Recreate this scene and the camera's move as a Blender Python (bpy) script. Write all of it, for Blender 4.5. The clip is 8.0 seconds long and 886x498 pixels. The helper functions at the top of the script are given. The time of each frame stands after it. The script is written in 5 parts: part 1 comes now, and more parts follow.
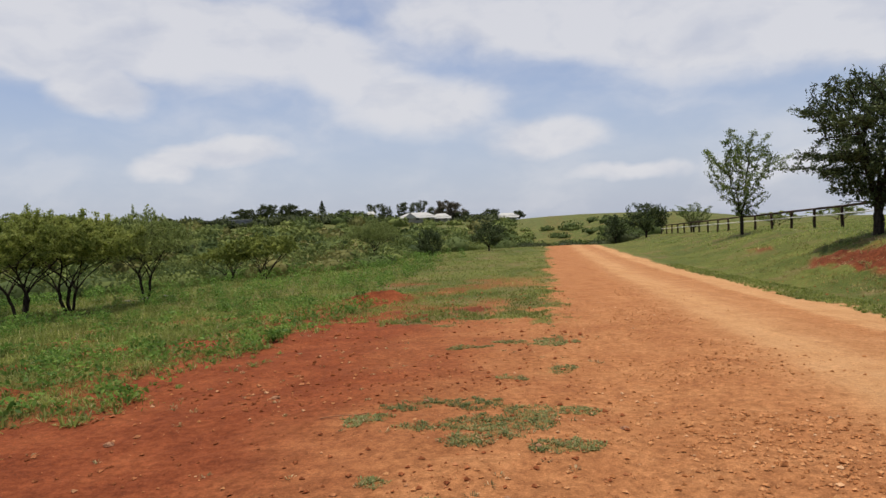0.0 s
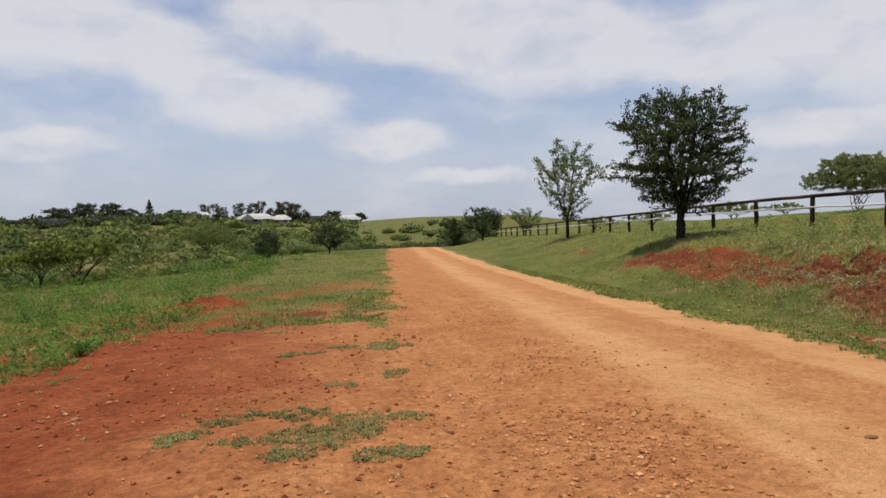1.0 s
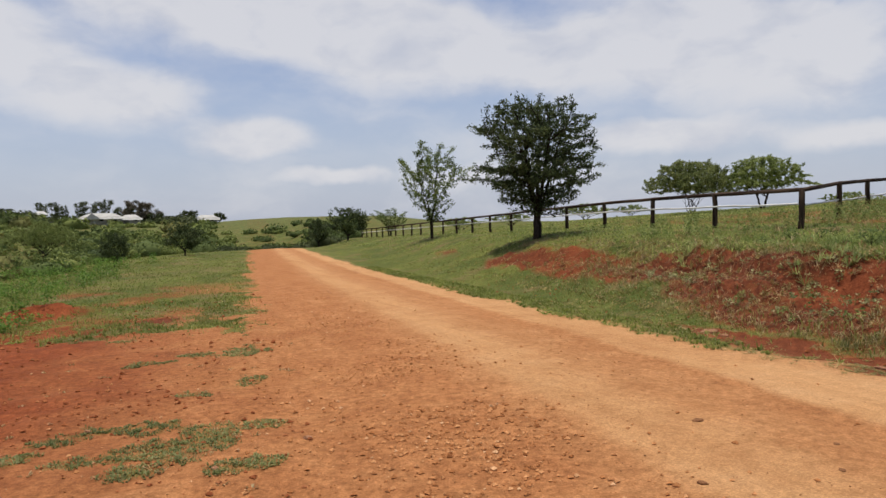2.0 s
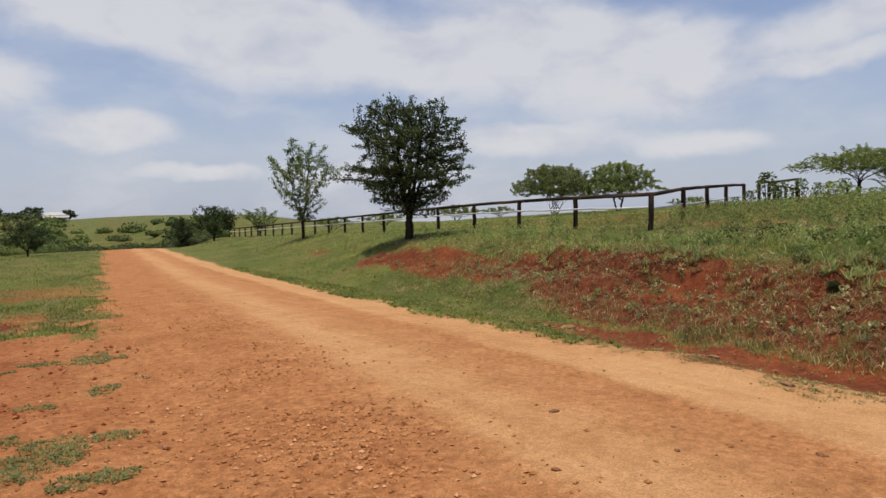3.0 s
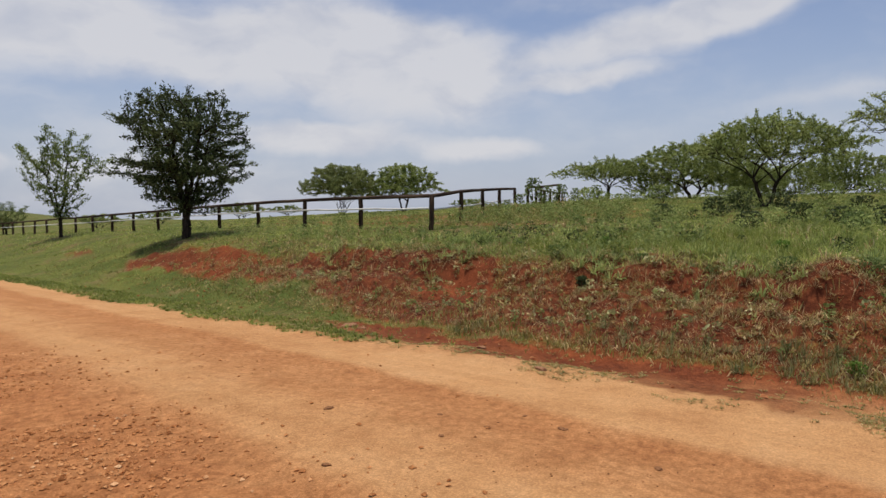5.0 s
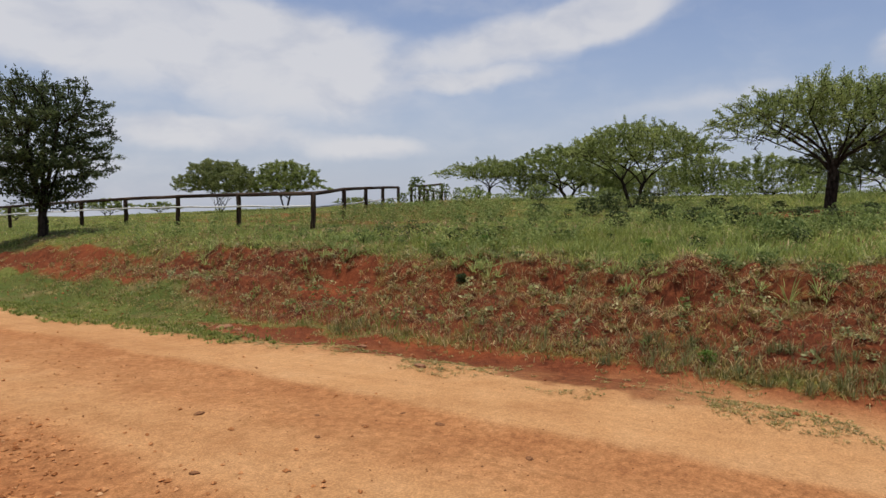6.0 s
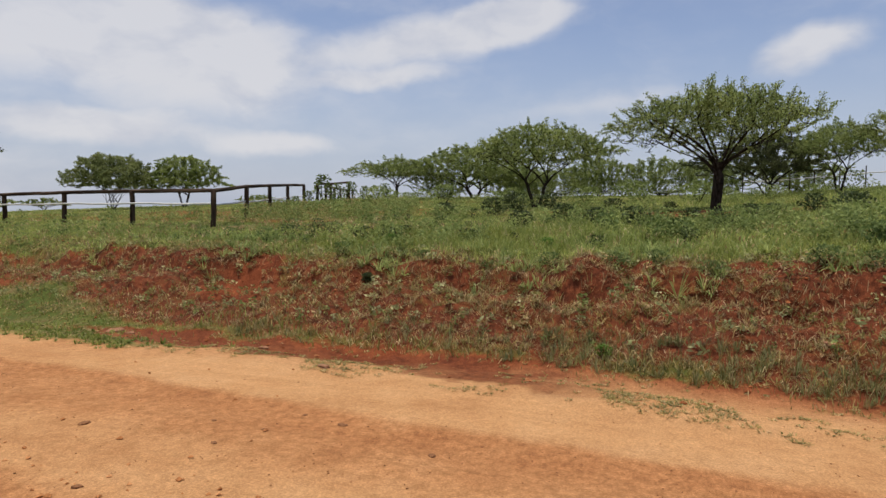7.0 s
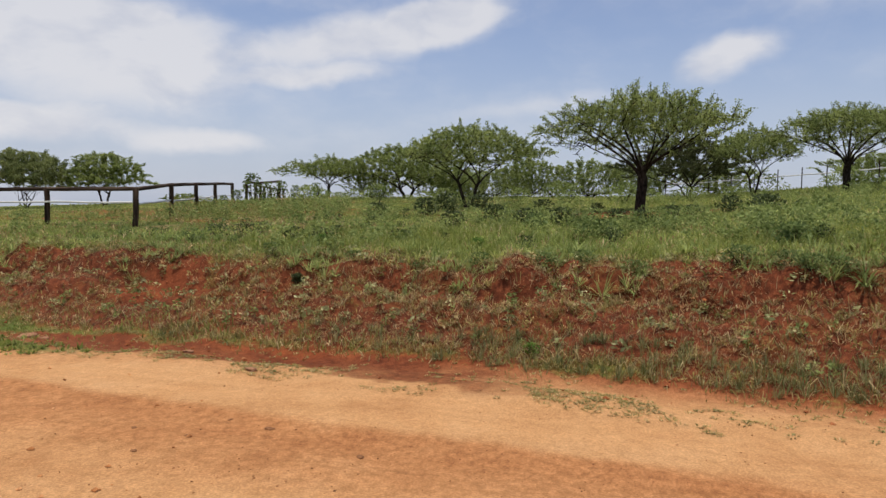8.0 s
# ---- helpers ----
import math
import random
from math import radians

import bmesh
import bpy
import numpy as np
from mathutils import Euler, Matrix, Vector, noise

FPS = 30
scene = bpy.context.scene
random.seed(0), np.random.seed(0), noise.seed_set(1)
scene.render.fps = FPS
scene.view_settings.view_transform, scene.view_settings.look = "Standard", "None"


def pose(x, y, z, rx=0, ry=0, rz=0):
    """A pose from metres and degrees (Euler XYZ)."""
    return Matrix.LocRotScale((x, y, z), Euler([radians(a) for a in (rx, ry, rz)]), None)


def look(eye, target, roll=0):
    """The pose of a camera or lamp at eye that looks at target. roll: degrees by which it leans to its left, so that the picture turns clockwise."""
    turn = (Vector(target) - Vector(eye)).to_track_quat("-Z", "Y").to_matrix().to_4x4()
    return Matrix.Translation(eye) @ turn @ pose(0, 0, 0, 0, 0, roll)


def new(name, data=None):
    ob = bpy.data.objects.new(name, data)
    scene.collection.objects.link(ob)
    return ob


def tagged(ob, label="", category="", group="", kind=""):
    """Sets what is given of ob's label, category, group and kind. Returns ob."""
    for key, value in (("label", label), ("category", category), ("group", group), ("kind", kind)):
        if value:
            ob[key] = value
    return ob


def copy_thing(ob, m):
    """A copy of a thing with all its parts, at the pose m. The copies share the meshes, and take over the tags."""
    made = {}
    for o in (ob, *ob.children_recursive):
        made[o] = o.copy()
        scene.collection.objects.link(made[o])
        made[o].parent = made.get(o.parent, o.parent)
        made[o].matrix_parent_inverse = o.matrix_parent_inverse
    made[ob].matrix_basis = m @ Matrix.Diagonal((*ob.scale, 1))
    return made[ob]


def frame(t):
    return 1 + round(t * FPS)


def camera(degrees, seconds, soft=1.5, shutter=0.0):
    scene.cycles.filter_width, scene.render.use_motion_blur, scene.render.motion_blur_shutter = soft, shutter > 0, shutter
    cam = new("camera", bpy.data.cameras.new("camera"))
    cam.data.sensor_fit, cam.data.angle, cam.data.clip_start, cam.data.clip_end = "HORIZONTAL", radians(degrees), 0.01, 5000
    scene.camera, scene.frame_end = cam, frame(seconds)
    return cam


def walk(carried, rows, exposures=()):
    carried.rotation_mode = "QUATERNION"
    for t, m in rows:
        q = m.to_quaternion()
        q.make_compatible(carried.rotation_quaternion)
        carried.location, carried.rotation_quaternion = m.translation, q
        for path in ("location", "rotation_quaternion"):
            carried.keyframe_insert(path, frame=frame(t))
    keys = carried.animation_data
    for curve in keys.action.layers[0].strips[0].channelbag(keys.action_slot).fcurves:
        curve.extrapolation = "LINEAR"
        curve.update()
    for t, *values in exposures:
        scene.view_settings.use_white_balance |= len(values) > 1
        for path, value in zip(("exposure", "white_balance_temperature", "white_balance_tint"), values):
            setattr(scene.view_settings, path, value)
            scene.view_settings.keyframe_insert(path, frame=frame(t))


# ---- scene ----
cam = camera(66.16, 8.0, soft=1.5)
EYE = 1.6
PATH = [  # t, x, y, z, yaw, pitch, roll
    (0.0, 0.000, 0.000, 0.000, 0.49, -2.19, 2.27),
    (0.5, 0.085, 0.067, 0.006, -5.82, -2.36, 1.98),
    (1.0, 0.142, 0.098, 0.012, -12.74, -2.47, 1.77),
    (1.5, 0.179, 0.102, 0.018, -18.45, -2.60, 1.76),
    (3.0, 0.223, 0.022, 0.029, -34.61, -3.01, 1.12),
    (3.5, 0.230, -0.016, 0.030, -39.22, -3.08, 0.92),
    (4.0, 0.238, -0.054, 0.030, -43.86, -3.16, 0.70),
    (4.5, 0.249, -0.088, 0.029, -47.79, -3.22, 0.54),
    (6.0, 0.295, -0.161, 0.023, -61.88, -3.42, -0.12),
    (6.5, 0.310, -0.176, 0.021, -66.17, -3.48, -0.34),
    (7.0, 0.321, -0.191, 0.021, -69.60, -3.49, -0.45),
    (7.5, 0.322, -0.207, 0.024, -72.17, -3.48, -0.59),
    (8.0, 0.309, -0.231, 0.029, -75.20, -3.44, -0.70),
]
walk(cam, [(t, pose(x, y, EYE + z, 90 + pitch, roll, yaw)) for t, x, y, z, yaw, pitch, roll in PATH],
     exposures=[(0.0, 0.0), (1.5, -0.02), (3.0, -0.07), (4.5, -0.11), (6.5, -0.08), (8.0, 0.03)])

# ---- sky, sun ----
SUN_EL, SUN_AZ = 86.5, -50.0  # degrees; azimuth clockwise from +y
world = bpy.data.worlds.new("world")
scene.world = world
world.use_nodes = True
wn, wl = world.node_tree.nodes, world.node_tree.links
wn.clear()


def wnode(kind, **values):
    n = wn.new(kind)
    for key, value in values.items():
        n.inputs[key].default_value = value
    return n


sky = wn.new("ShaderNodeTexSky")
sky.sky_type, sky.sun_disc = "NISHITA", False
sky.sun_elevation, sky.sun_rotation = radians(SUN_EL), radians(SUN_AZ)
sky.air_density, sky.dust_density, sky.ozone_density = 1.0, 1.2, 1.0
coords = wn.new("ShaderNodeTexCoord")
warp = wnode("ShaderNodeTexNoise", Scale=9.0, Detail=4.0)
wl.new(coords.outputs["Generated"], warp.inputs["Vector"])
centred = wn.new("ShaderNodeVectorMath")
centred.operation = "SUBTRACT"
centred.inputs[1].default_value = (0.5, 0.5, 0.5)
wl.new(warp.outputs["Color"], centred.inputs[0])
bent = wn.new("ShaderNodeVectorMath")
bent.operation = "MULTIPLY_ADD"
bent.inputs[1].default_value = (0.075, 0.075, 0.045)
wl.new(centred.outputs[0], bent.inputs[0])
wl.new(coords.outputs["Generated"], bent.inputs[2])
# clouds: azimuth, elevation, half width, half height, tilt (degrees), weight
CLOUDS = [(-27, 15.2, 11, 3.4, -8, 0.9), (-31, 13.0, 6, 2.0, 0, 0.8), (-12, 14.2, 9, 2.4, -12, 1.0), (-26.6, 10.4, 3.0, 1.4, 0, 1.2), (-18.3, 6.4, 4.6, 0.9, 0, 1.1),
          (-23, 5.1, 2.0, 1.1, 0, 1.1), (-1, 9.6, 6.0, 2.3, 0, 0.75), (8.3, 6.7, 4.2, 1.4, 0, 0.95), (15, 3.6, 4.0, 0.6, 0, 0.9), (5.6, 16.6, 9, 3.0, 0, 0.9),
          (17, 15.2, 9, 2.6, 0, 0.85), (25, 13.6, 11, 3.2, -4, 0.95), (38, 12.0, 8, 2.8, 0, 0.7), (50.2, 11.6, 9.0, 4.0, -6, 1.0), (44, 14.8, 8, 2.6, -10, 0.7),
          (69.5, 13.8, 9.0, 1.8, 9, 0.95), (75.5, 15.6, 4.5, 1.9, 22, 0.8), (64.6, 10.7, 5.2, 0.75, 5, 0.7), (42.2, 5.8, 6.5, 1.3, 0, 1.05), (55.2, 5.0, 5.2, 1.0, -4, 0.9),
          (9.9, 6.6, 3.5, 1.2, 0, 0.4), (97.4, 11.8, 3.6, 1.5, 14, 0.95), (30, 3.4, 12, 1.0, 0, 0.35), (84, 8.6, 8, 0.7, 6, 0.22), (-40, 24, 25, 7, 0, 0.9), (25, 26, 34, 7, 0, 0.9),
          (5, 12, 42, 11, 0, 0.16), (130, 18, 20, 4, 0, 0.6), (-90, 18, 25, 5, 0, 0.8), (180, 20, 30, 6, 0, 0.7)]
total = None
for az, el, wide, high, tilt, weight in CLOUDS:
    place = wn.new("ShaderNodeMapping")
    place.vector_type = "TEXTURE"
    a, e = radians(az), radians(el)
    place.inputs["Location"].default_value = (math.sin(a) * math.cos(e), math.cos(a) * math.cos(e), math.sin(e))
    place.inputs["Rotation"].default_value = (e, -radians(tilt), -a)
    place.inputs["Scale"].default_value = (1.35 * math.sin(radians(wide)), 1.0, 1.35 * math.sin(radians(high)))
    wl.new(bent.outputs[0], place.inputs["Vector"])
    ball = wn.new("ShaderNodeTexGradient")
    ball.gradient_type = "SPHERICAL"
    wl.new(place.outputs[0], ball.inputs[0])
    plus = wn.new("ShaderNodeMath")
    plus.operation = "MULTIPLY_ADD"
    plus.inputs[1].default_value = weight
    wl.new(ball.outputs["Fac"], plus.inputs[0])
    if total is not None:
        wl.new(total, plus.inputs[2])
    else:
        plus.inputs[2].default_value = 0.0
    total = plus.outputs[0]
flat = wn.new("ShaderNodeMapping")
flat.inputs["Scale"].default_value = (1.0, 1.0, 2.2)
wl.new(bent.outputs[0], flat.inputs["Vector"])
fine = wnode("ShaderNodeTexNoise", Scale=5.5, Detail=8.0, Roughness=0.55)
wl.new(flat.outputs[0], fine.inputs["Vector"])
swell = wn.new("ShaderNodeMath")
swell.operation = "MULTIPLY_ADD"
swell.inputs[1].default_value = 0.95
wl.new(fine.outputs["Fac"], swell.inputs[0])
wl.new(total, swell.inputs[2])
amount = wn.new("ShaderNodeMapRange")
amount.interpolation_type = "SMOOTHSTEP"
amount.inputs["From Min"].default_value, amount.inputs["From Max"].default_value = 0.36, 1.08
amount.inputs["To Min"].default_value, amount.inputs["To Max"].default_value = 0.05, 0.86
wl.new(swell.outputs[0], amount.inputs["Value"])
# haze towards the horizon
apart = wn.new("ShaderNodeSeparateXYZ")
wl.new(coords.outputs["Generated"], apart.inputs[0])
haze = wn.new("ShaderNodeMapRange")
haze.interpolation_type = "SMOOTHERSTEP"
haze.inputs["From Min"].default_value, haze.inputs["From Max"].default_value = -0.02, 0.30
haze.inputs["To Min"].default_value, haze.inputs["To Max"].default_value = 0.78, 0.10
wl.new(apart.outputs["Z"], haze.inputs["Value"])
clear = wn.new("ShaderNodeMix")
clear.data_type = "RGBA"
clear.inputs["A"].default_value = (0, 0, 0, 1)
gain = wn.new("ShaderNodeVectorMath")
gain.operation = "MULTIPLY"
gain.inputs[1].default_value = (0.122, 0.120, 0.134)
wl.new(sky.outputs[0], gain.inputs[0])
wl.new(gain.outputs[0], clear.inputs["A"])
clear.inputs["B"].default_value = (0.54, 0.60, 0.74, 1)
wl.new(haze.outputs[0], clear.inputs["Factor"])
shade = wn.new("ShaderNodeMix")
shade.data_type = "RGBA"
shade.inputs["A"].default_value = (0.66, 0.68, 0.76, 1)
shade.inputs["B"].default_value = (0.82, 0.815, 0.845, 1)
soft_noise = wnode("ShaderNodeTexNoise", Scale=11.0, Detail=5.0)
wl.new(flat.outputs[0], soft_noise.inputs["Vector"])
lit = wn.new("ShaderNodeMapRange")
lit.inputs["From Min"].default_value, lit.inputs["From Max"].default_value = 0.30, 0.56
wl.new(soft_noise.outputs["Fac"], lit.inputs["Value"])
wl.new(lit.outputs[0], shade.inputs["Factor"])
over = wn.new("ShaderNodeMix")
over.data_type = "RGBA"
wl.new(amount.outputs[0], over.inputs["Factor"])
wl.new(clear.outputs["Result"], over.inputs["A"])
wl.new(shade.outputs["Result"], over.inputs["B"])
back = wn.new("ShaderNodeBackground")
back.inputs["Strength"].default_value = 0.89
wl.new(over.outputs["Result"], back.inputs["Color"])
out = wn.new("ShaderNodeOutputWorld")
wl.new(back.outputs[0], out.inputs["Surface"])

sun_data = bpy.data.lights.new("sun", "SUN")
sun_data.energy, sun_data.angle, sun_data.color = 3.8, radians(0.6), (1.0, 0.95, 0.87)
sun = new("sun", sun_data)
sa, se = radians(SUN_AZ), radians(SUN_EL)
sun.matrix_world = look((math.sin(sa) * math.cos(se) * 60, math.cos(sa) * math.cos(se) * 60, math.sin(se) * 60), (0, 0, 0))

# ---- noise and terrain ----
_table = np.random.RandomState(7).rand(256, 256)


def vnoise(x, y):
    xi, yi = np.floor(x).astype(int), np.floor(y).astype(int)
    fx, fy = x - xi, y - yi
    fx, fy = fx * fx * (3 - 2 * fx), fy * fy * (3 - 2 * fy)
    a, b = _table[xi % 256, yi % 256], _table[(xi + 1) % 256, yi % 256]
    c, d = _table[xi % 256, (yi + 1) % 256], _table[(xi + 1) % 256, (yi + 1) % 256]
    return (a * (1 - fx) + b * fx) * (1 - fy) + (c * (1 - fx) + d * fx) * fy


def fbm(x, y, octaves=4):
    """Smooth noise from 0 to 1, about 0.5."""
    total, weight, gain_sum = 0.0, 1.0, 0.0
    for k in range(octaves):
        total = total + weight * vnoise(x * 2 ** k + 17.3 * k, y * 2 ** k + 9.1 * k)
        gain_sum += weight
        weight *= 0.5
    return total / gain_sum


def step(lo, hi, x):
    t = np.clip((x - lo) / (hi - lo), 0, 1)
    return t * t * (3 - 2 * t)


def soft(x, w):
    """A rounded max(0, x)."""
    return w * np.logaddexp(0, np.clip(x / w, -40, 400))


HEADING = radians(8.0)  # the road's direction, clockwise from +y


def along(x, y):
    """Metres along the road and to its right, from under the camera."""
    return x * math.sin(HEADING) + y * math.cos(HEADING), x * math.cos(HEADING) - y * math.sin(HEADING)


def world_xy(s, v):
    return s * math.sin(HEADING) + v * math.cos(HEADING), s * math.cos(HEADING) - v * math.sin(HEADING)


def polar(az, d):
    return d * math.sin(radians(az)), d * math.cos(radians(az))


RIDGE_AZ = [-180, -60, -34, -19, -12, -8, -4, 0, 5, 8, 11, 14, 19, 23, 28, 60, 180]
RIDGE_Z = [3.0, 5.0, 4.6, 3.4, 4.0, 3.8, 2.2, 2.0, 1.7, 2.4, 2.8, 2.75, 2.5, 1.4, -1.0, -2.0, 0.0]


def terrain(x, y):
    x, y = np.asarray(x, float), np.asarray(y, float)
    s, v = along(x, y)
    d, az = np.hypot(x, y), np.degrees(np.arctan2(x, y))
    road = -0.029 * soft(s - 4.0, 2.0) + 0.029 * soft(s - 80, 4)
    road = road + 0.017 * (soft(s - 35, 5) - soft(s - 84, 4)) * step(-28, -8, v)
    drop = -0.09 * soft(s - 80, 3)
    left = -0.035 * soft(-v - 4, 1.5) - 0.05 * soft(-v - 24, 4)
    low = np.maximum(road + drop + left, -6 + 0.02 * (road + drop + left))
    # the raised field on the right
    fence = np.interp(s, [-60, -20, -6, 2, 15, 27, 38, 49, 60, 85, 120], [5.0, 3.0, 1.62, 1.02, 0.93, 0.84, 0.50, 0.18, -0.12, -0.84, -1.9])
    rise = 0.055 * (soft(v - 15, 2) - soft(v - 46, 5)) - 0.045 * np.clip(15 - v, 0, 8)
    field = fence + rise - 0.03 * soft(v - 70, 8)
    wobble = (fbm(s * 0.35 + 40, v * 0.2, 3) - 0.5) * 1.6 * step(4, 12, v)
    top = 10.7 + 0.11 * np.clip(s - 14, 0, 26)
    bank = step(7.3, top, v + wobble)
    bank = 0.45 * bank + 0.55 * np.clip((v + wobble - 7.4) / (top - 7.4), 0, 1)
    z = low * (1 - bank) + field * bank
    z = z - 0.10 * np.exp(-((v - 6.9) / 0.5) ** 2) * step(70, 40, s)
    # road: shallow crown and wheel tracks
    on_road = step(0.2, 1.0, v) * step(6.0, 5.2, v)
    z = z + on_road * (0.05 - 0.012 * (v - 3.1) ** 2 - 0.02 * np.exp(-((v - 2.35) / 0.28) ** 2) - 0.025 * np.exp(-((v - 4.3) / 0.3) ** 2))
    # far hills
    hill = np.interp(az, RIDGE_AZ, RIDGE_Z)
    far = step(95, 235, d)
    right_field = step(19, 26, az) * step(150, 120, az)
    z = z * (1 - far * (1 - right_field)) + hill * far * (1 - right_field)
    z = z - 0.02 * soft(d - 330, 30) * step(1200, 330, d) - step(300, 1200, d) * 14
    # mound of loose earth
    mx, my = polar(-5.2, 18.1)
    z = z + (0.12 + 0.36 * fbm(x * 2.5, y * 2.5, 3)) * np.exp(-(((x - mx) / 0.85) ** 2 + ((y - my) / 0.4) ** 2)) + 0.10 * np.exp(-(((x - mx + 0.9) / 0.6) ** 2 + ((y - my) / 0.4) ** 2))
    near = step(60, 20, d)
    rough = 1.0 - 0.75 * on_road
    z = z + near * rough * ((fbm(x * 0.8, y * 0.8, 4) - 0.5) * 0.12 + (fbm(x * 4, y * 4, 3) - 0.5) * 0.035)
    z = z + near * on_road * ((fbm(x * 2.5 + 7, y * 1.2, 3) - 0.5) * 0.014 + (fbm(x * 11 + 3, y * 11, 2) - 0.5) * 0.010)
    z = z - 0.20 * np.exp(-((s - 8.5) / 0.9) ** 2 - ((v - 9.1) / 0.6) ** 2)
    lip = v + 0.9 * wobble + 0.5 * (fbm(x * 1.2 + 71, y * 1.2, 3) - 0.5)
    z = z - 0.15 * near * step(8.6, 9.7, lip) * (1 - step(9.7, 9.95, lip)) * step(24, 17, s)
    red_face = step(7.6, 8.4, v) * step(11.2, 10.2, v)
    z = z + near * red_face * ((fbm(x * 1.6 + 31, y * 1.6, 4) - 0.5) * 0.40 + (fbm(x * 4.5, y * 4.5, 3) - 0.5) * 0.24)
    return z


def ground_at(x, y):
    return float(terrain(np.array([x, x]), np.array([y, y]))[0])


def blob(x, y, cx, cy, rx, ry, n):
    return step(1.25, 0.75, np.hypot((x - cx) / rx, (y - cy) / ry) + (n - 0.5) * 1.8)


ASH_AZ, ASH_D = 1.9, 14.9
PATCHES = [(-0.70, 5.80, 0.24, 0.22), (-0.42, 5.55, 0.22, 0.18), (-0.50, 6.15, 0.22, 0.16), (-0.20, 6.40, 0.28, 0.15), (0.20, 6.15, 0.22, 0.28), (0.08, 5.55, 0.25, 0.32),
           (0.05, 5.05, 0.28, 0.18), (0.35, 5.25, 0.25, 0.20), (0.62, 5.60, 0.28, 0.28), (0.95, 5.92, 0.28, 0.16), (0.55, 6.0, 0.2, 0.16), (0.84, 4.82, 0.30, 0.20),
           (0.57, 7.38, 0.20, 0.15), (1.23, 7.8, 0.17, 0.2), (0.07, 9.73, 0.2, 0.2), (0.47, 9.59, 0.16, 0.16), (0.85, 9.9, 0.2, 0.22), (1.48, 9.9, 0.3, 0.45),
           (1.8, 12.3, 0.4, 0.6), (0.4, 13.4, 1.7, 0.6), (1.3, 13.6, 1.2, 0.8), (0.2, 14.6, 1.4, 0.5), (1.9, 15.6, 0.6, 1.2), (-0.7, 13.3, 0.8, 0.4), (-0.9, 12.8, 0.5, 0.35), (-0.12, 3.9, 0.12, 0.09), (-0.55, 4.2, 0.12, 0.1)]


def cover(x, y):
    """How much grass grows at a place, 0 to 1, and how much of the ground is pale road sand."""
    s, v = along(x, y)
    d = np.hypot(x, y)
    n1, n2, n3 = fbm(x * 0.9, y * 0.9, 4), fbm(x * 0.22 + 50, y * 0.22, 3), fbm(x * 3.5, y * 3.5, 3)
    m = n1 - 0.5
    meadow = step(-3.7, -5.2, v + 3.2 * m) * (0.5 + 0.5 * step(-5.0, -8.0, v + 4 * m))
    meadow = meadow * (1 - 0.75 * step(0.56, 0.68, n1) * step(-14, -6, v))
    verge = (0.45 * step(11.0, 13.5, s + 5 * m) + 0.55 * step(14.5, 18, s + 5 * m)) * step(0.9, -0.1, v + 1.6 * m + 1.4 * (n3 - 0.5)) * (1 - 0.35 * step(0.55, 0.66, fbm(x * 0.55 + 8, y * 0.4 + 3, 3)) * step(30, 24, s))
    g = np.maximum(meadow, verge)
    mx, my = polar(-5.2, 18.1)
    g = g * (1 - 0.95 * np.exp(-(((x - mx + 0.2) / 0.8) ** 2 + ((y - my + 0.3) / 0.55) ** 2)))
    for cx, cy, rx, ry in PATCHES:
        g = np.maximum(g, (0.6 if cy < 11 else 0.92) * blob(x, y, cx, cy, rx, ry, n3))
    right = step(5.6, 6.3, v + 1.0 * m + 0.40 * step(6, 11, s))
    tufts = 0.04 + 0.42 * step(0.52, 0.62, fbm(x * 3.2 + 11, y * 3.2, 3))
    edge = step(9, 4, s + 5 * m) * step(7.6, 7.0, v)
    right = right * (1 - edge * (1 - tufts))
    ditch = step(6.08, 6.26, v + 0.9 * m + 0.55 * (n3 - 0.5)) * step(7.25, 7.0, v + 0.9 * m + 0.5 * (n3 - 0.5)) * step(10.5, 8.5, s) * step(0.8, 3.4, s + 3 * m) * (1 - 0.25 * step(0.52, 0.62, n3))
    right = right * (1 - 0.92 * ditch)
    strip = step(6.95, 7.3, v + 0.9 * m) * step(7.8, 7.35, v + 1.4 * m) * (0.10 + 0.42 * step(0.46, 0.62, fbm(x * 1.3 + 21, y * 1.3, 3))) * (1 - 0.45 * step(6, 1, s))
    right = np.maximum(right, strip)
    bank = step(7.25, 7.8, v + 1.4 * m - 1.2 * step(9, 15, s)) * step(10.7, 10.0, v + 1.6 * m + 0.4 * step(4, 9, s)) * step(25, 16, s + 4 * m)
    sparse = 0.45 * step(0.43, 0.58, fbm(x * 1.3 + 90, y * 1.3, 4)) + 0.06
    cut = blob(s, v, 8.5, 9.1, 1.2, 0.8, n1)
    cut = np.maximum(cut, 0.8 * blob(s, v, 21.5, 9.2, 2.0, 0.55, n1))
    cut = np.maximum(cut, blob(s, v, 15.2, 9.2, 2.4, 0.6, n1))
    cut = np.maximum(cut, 0.5 * blob(s, v, 33.0, 9.9, 2.4, 0.4, n1))
    cut = np.maximum(cut, blob(s, v, 11.5, 9.45, 2.6, 0.7, n1))
    cut = np.maximum(cut, blob(s, v, -4.0, 8.6, 1.0, 0.5, n1))
    bare = np.maximum(bank * (1 - 0.35 * sparse) * (1 - 0.5 * step(12, 17, s)), cut * step(7.6, 8.2, v)) * (1 - 0.55 * blob(s, v, 8.5, 9.0, 1.05, 0.7, n1))
    right = right * (1 - np.maximum(bank * (1 - 0.9 * sparse), cut))
    worn = step(0.62, 0.70, fbm(s * 0.12 + 5, v * 0.5 + 70, 3)) * step(13, 14, v) * step(40, 30, v)
    right = right * (1 - 0.3 * worn)
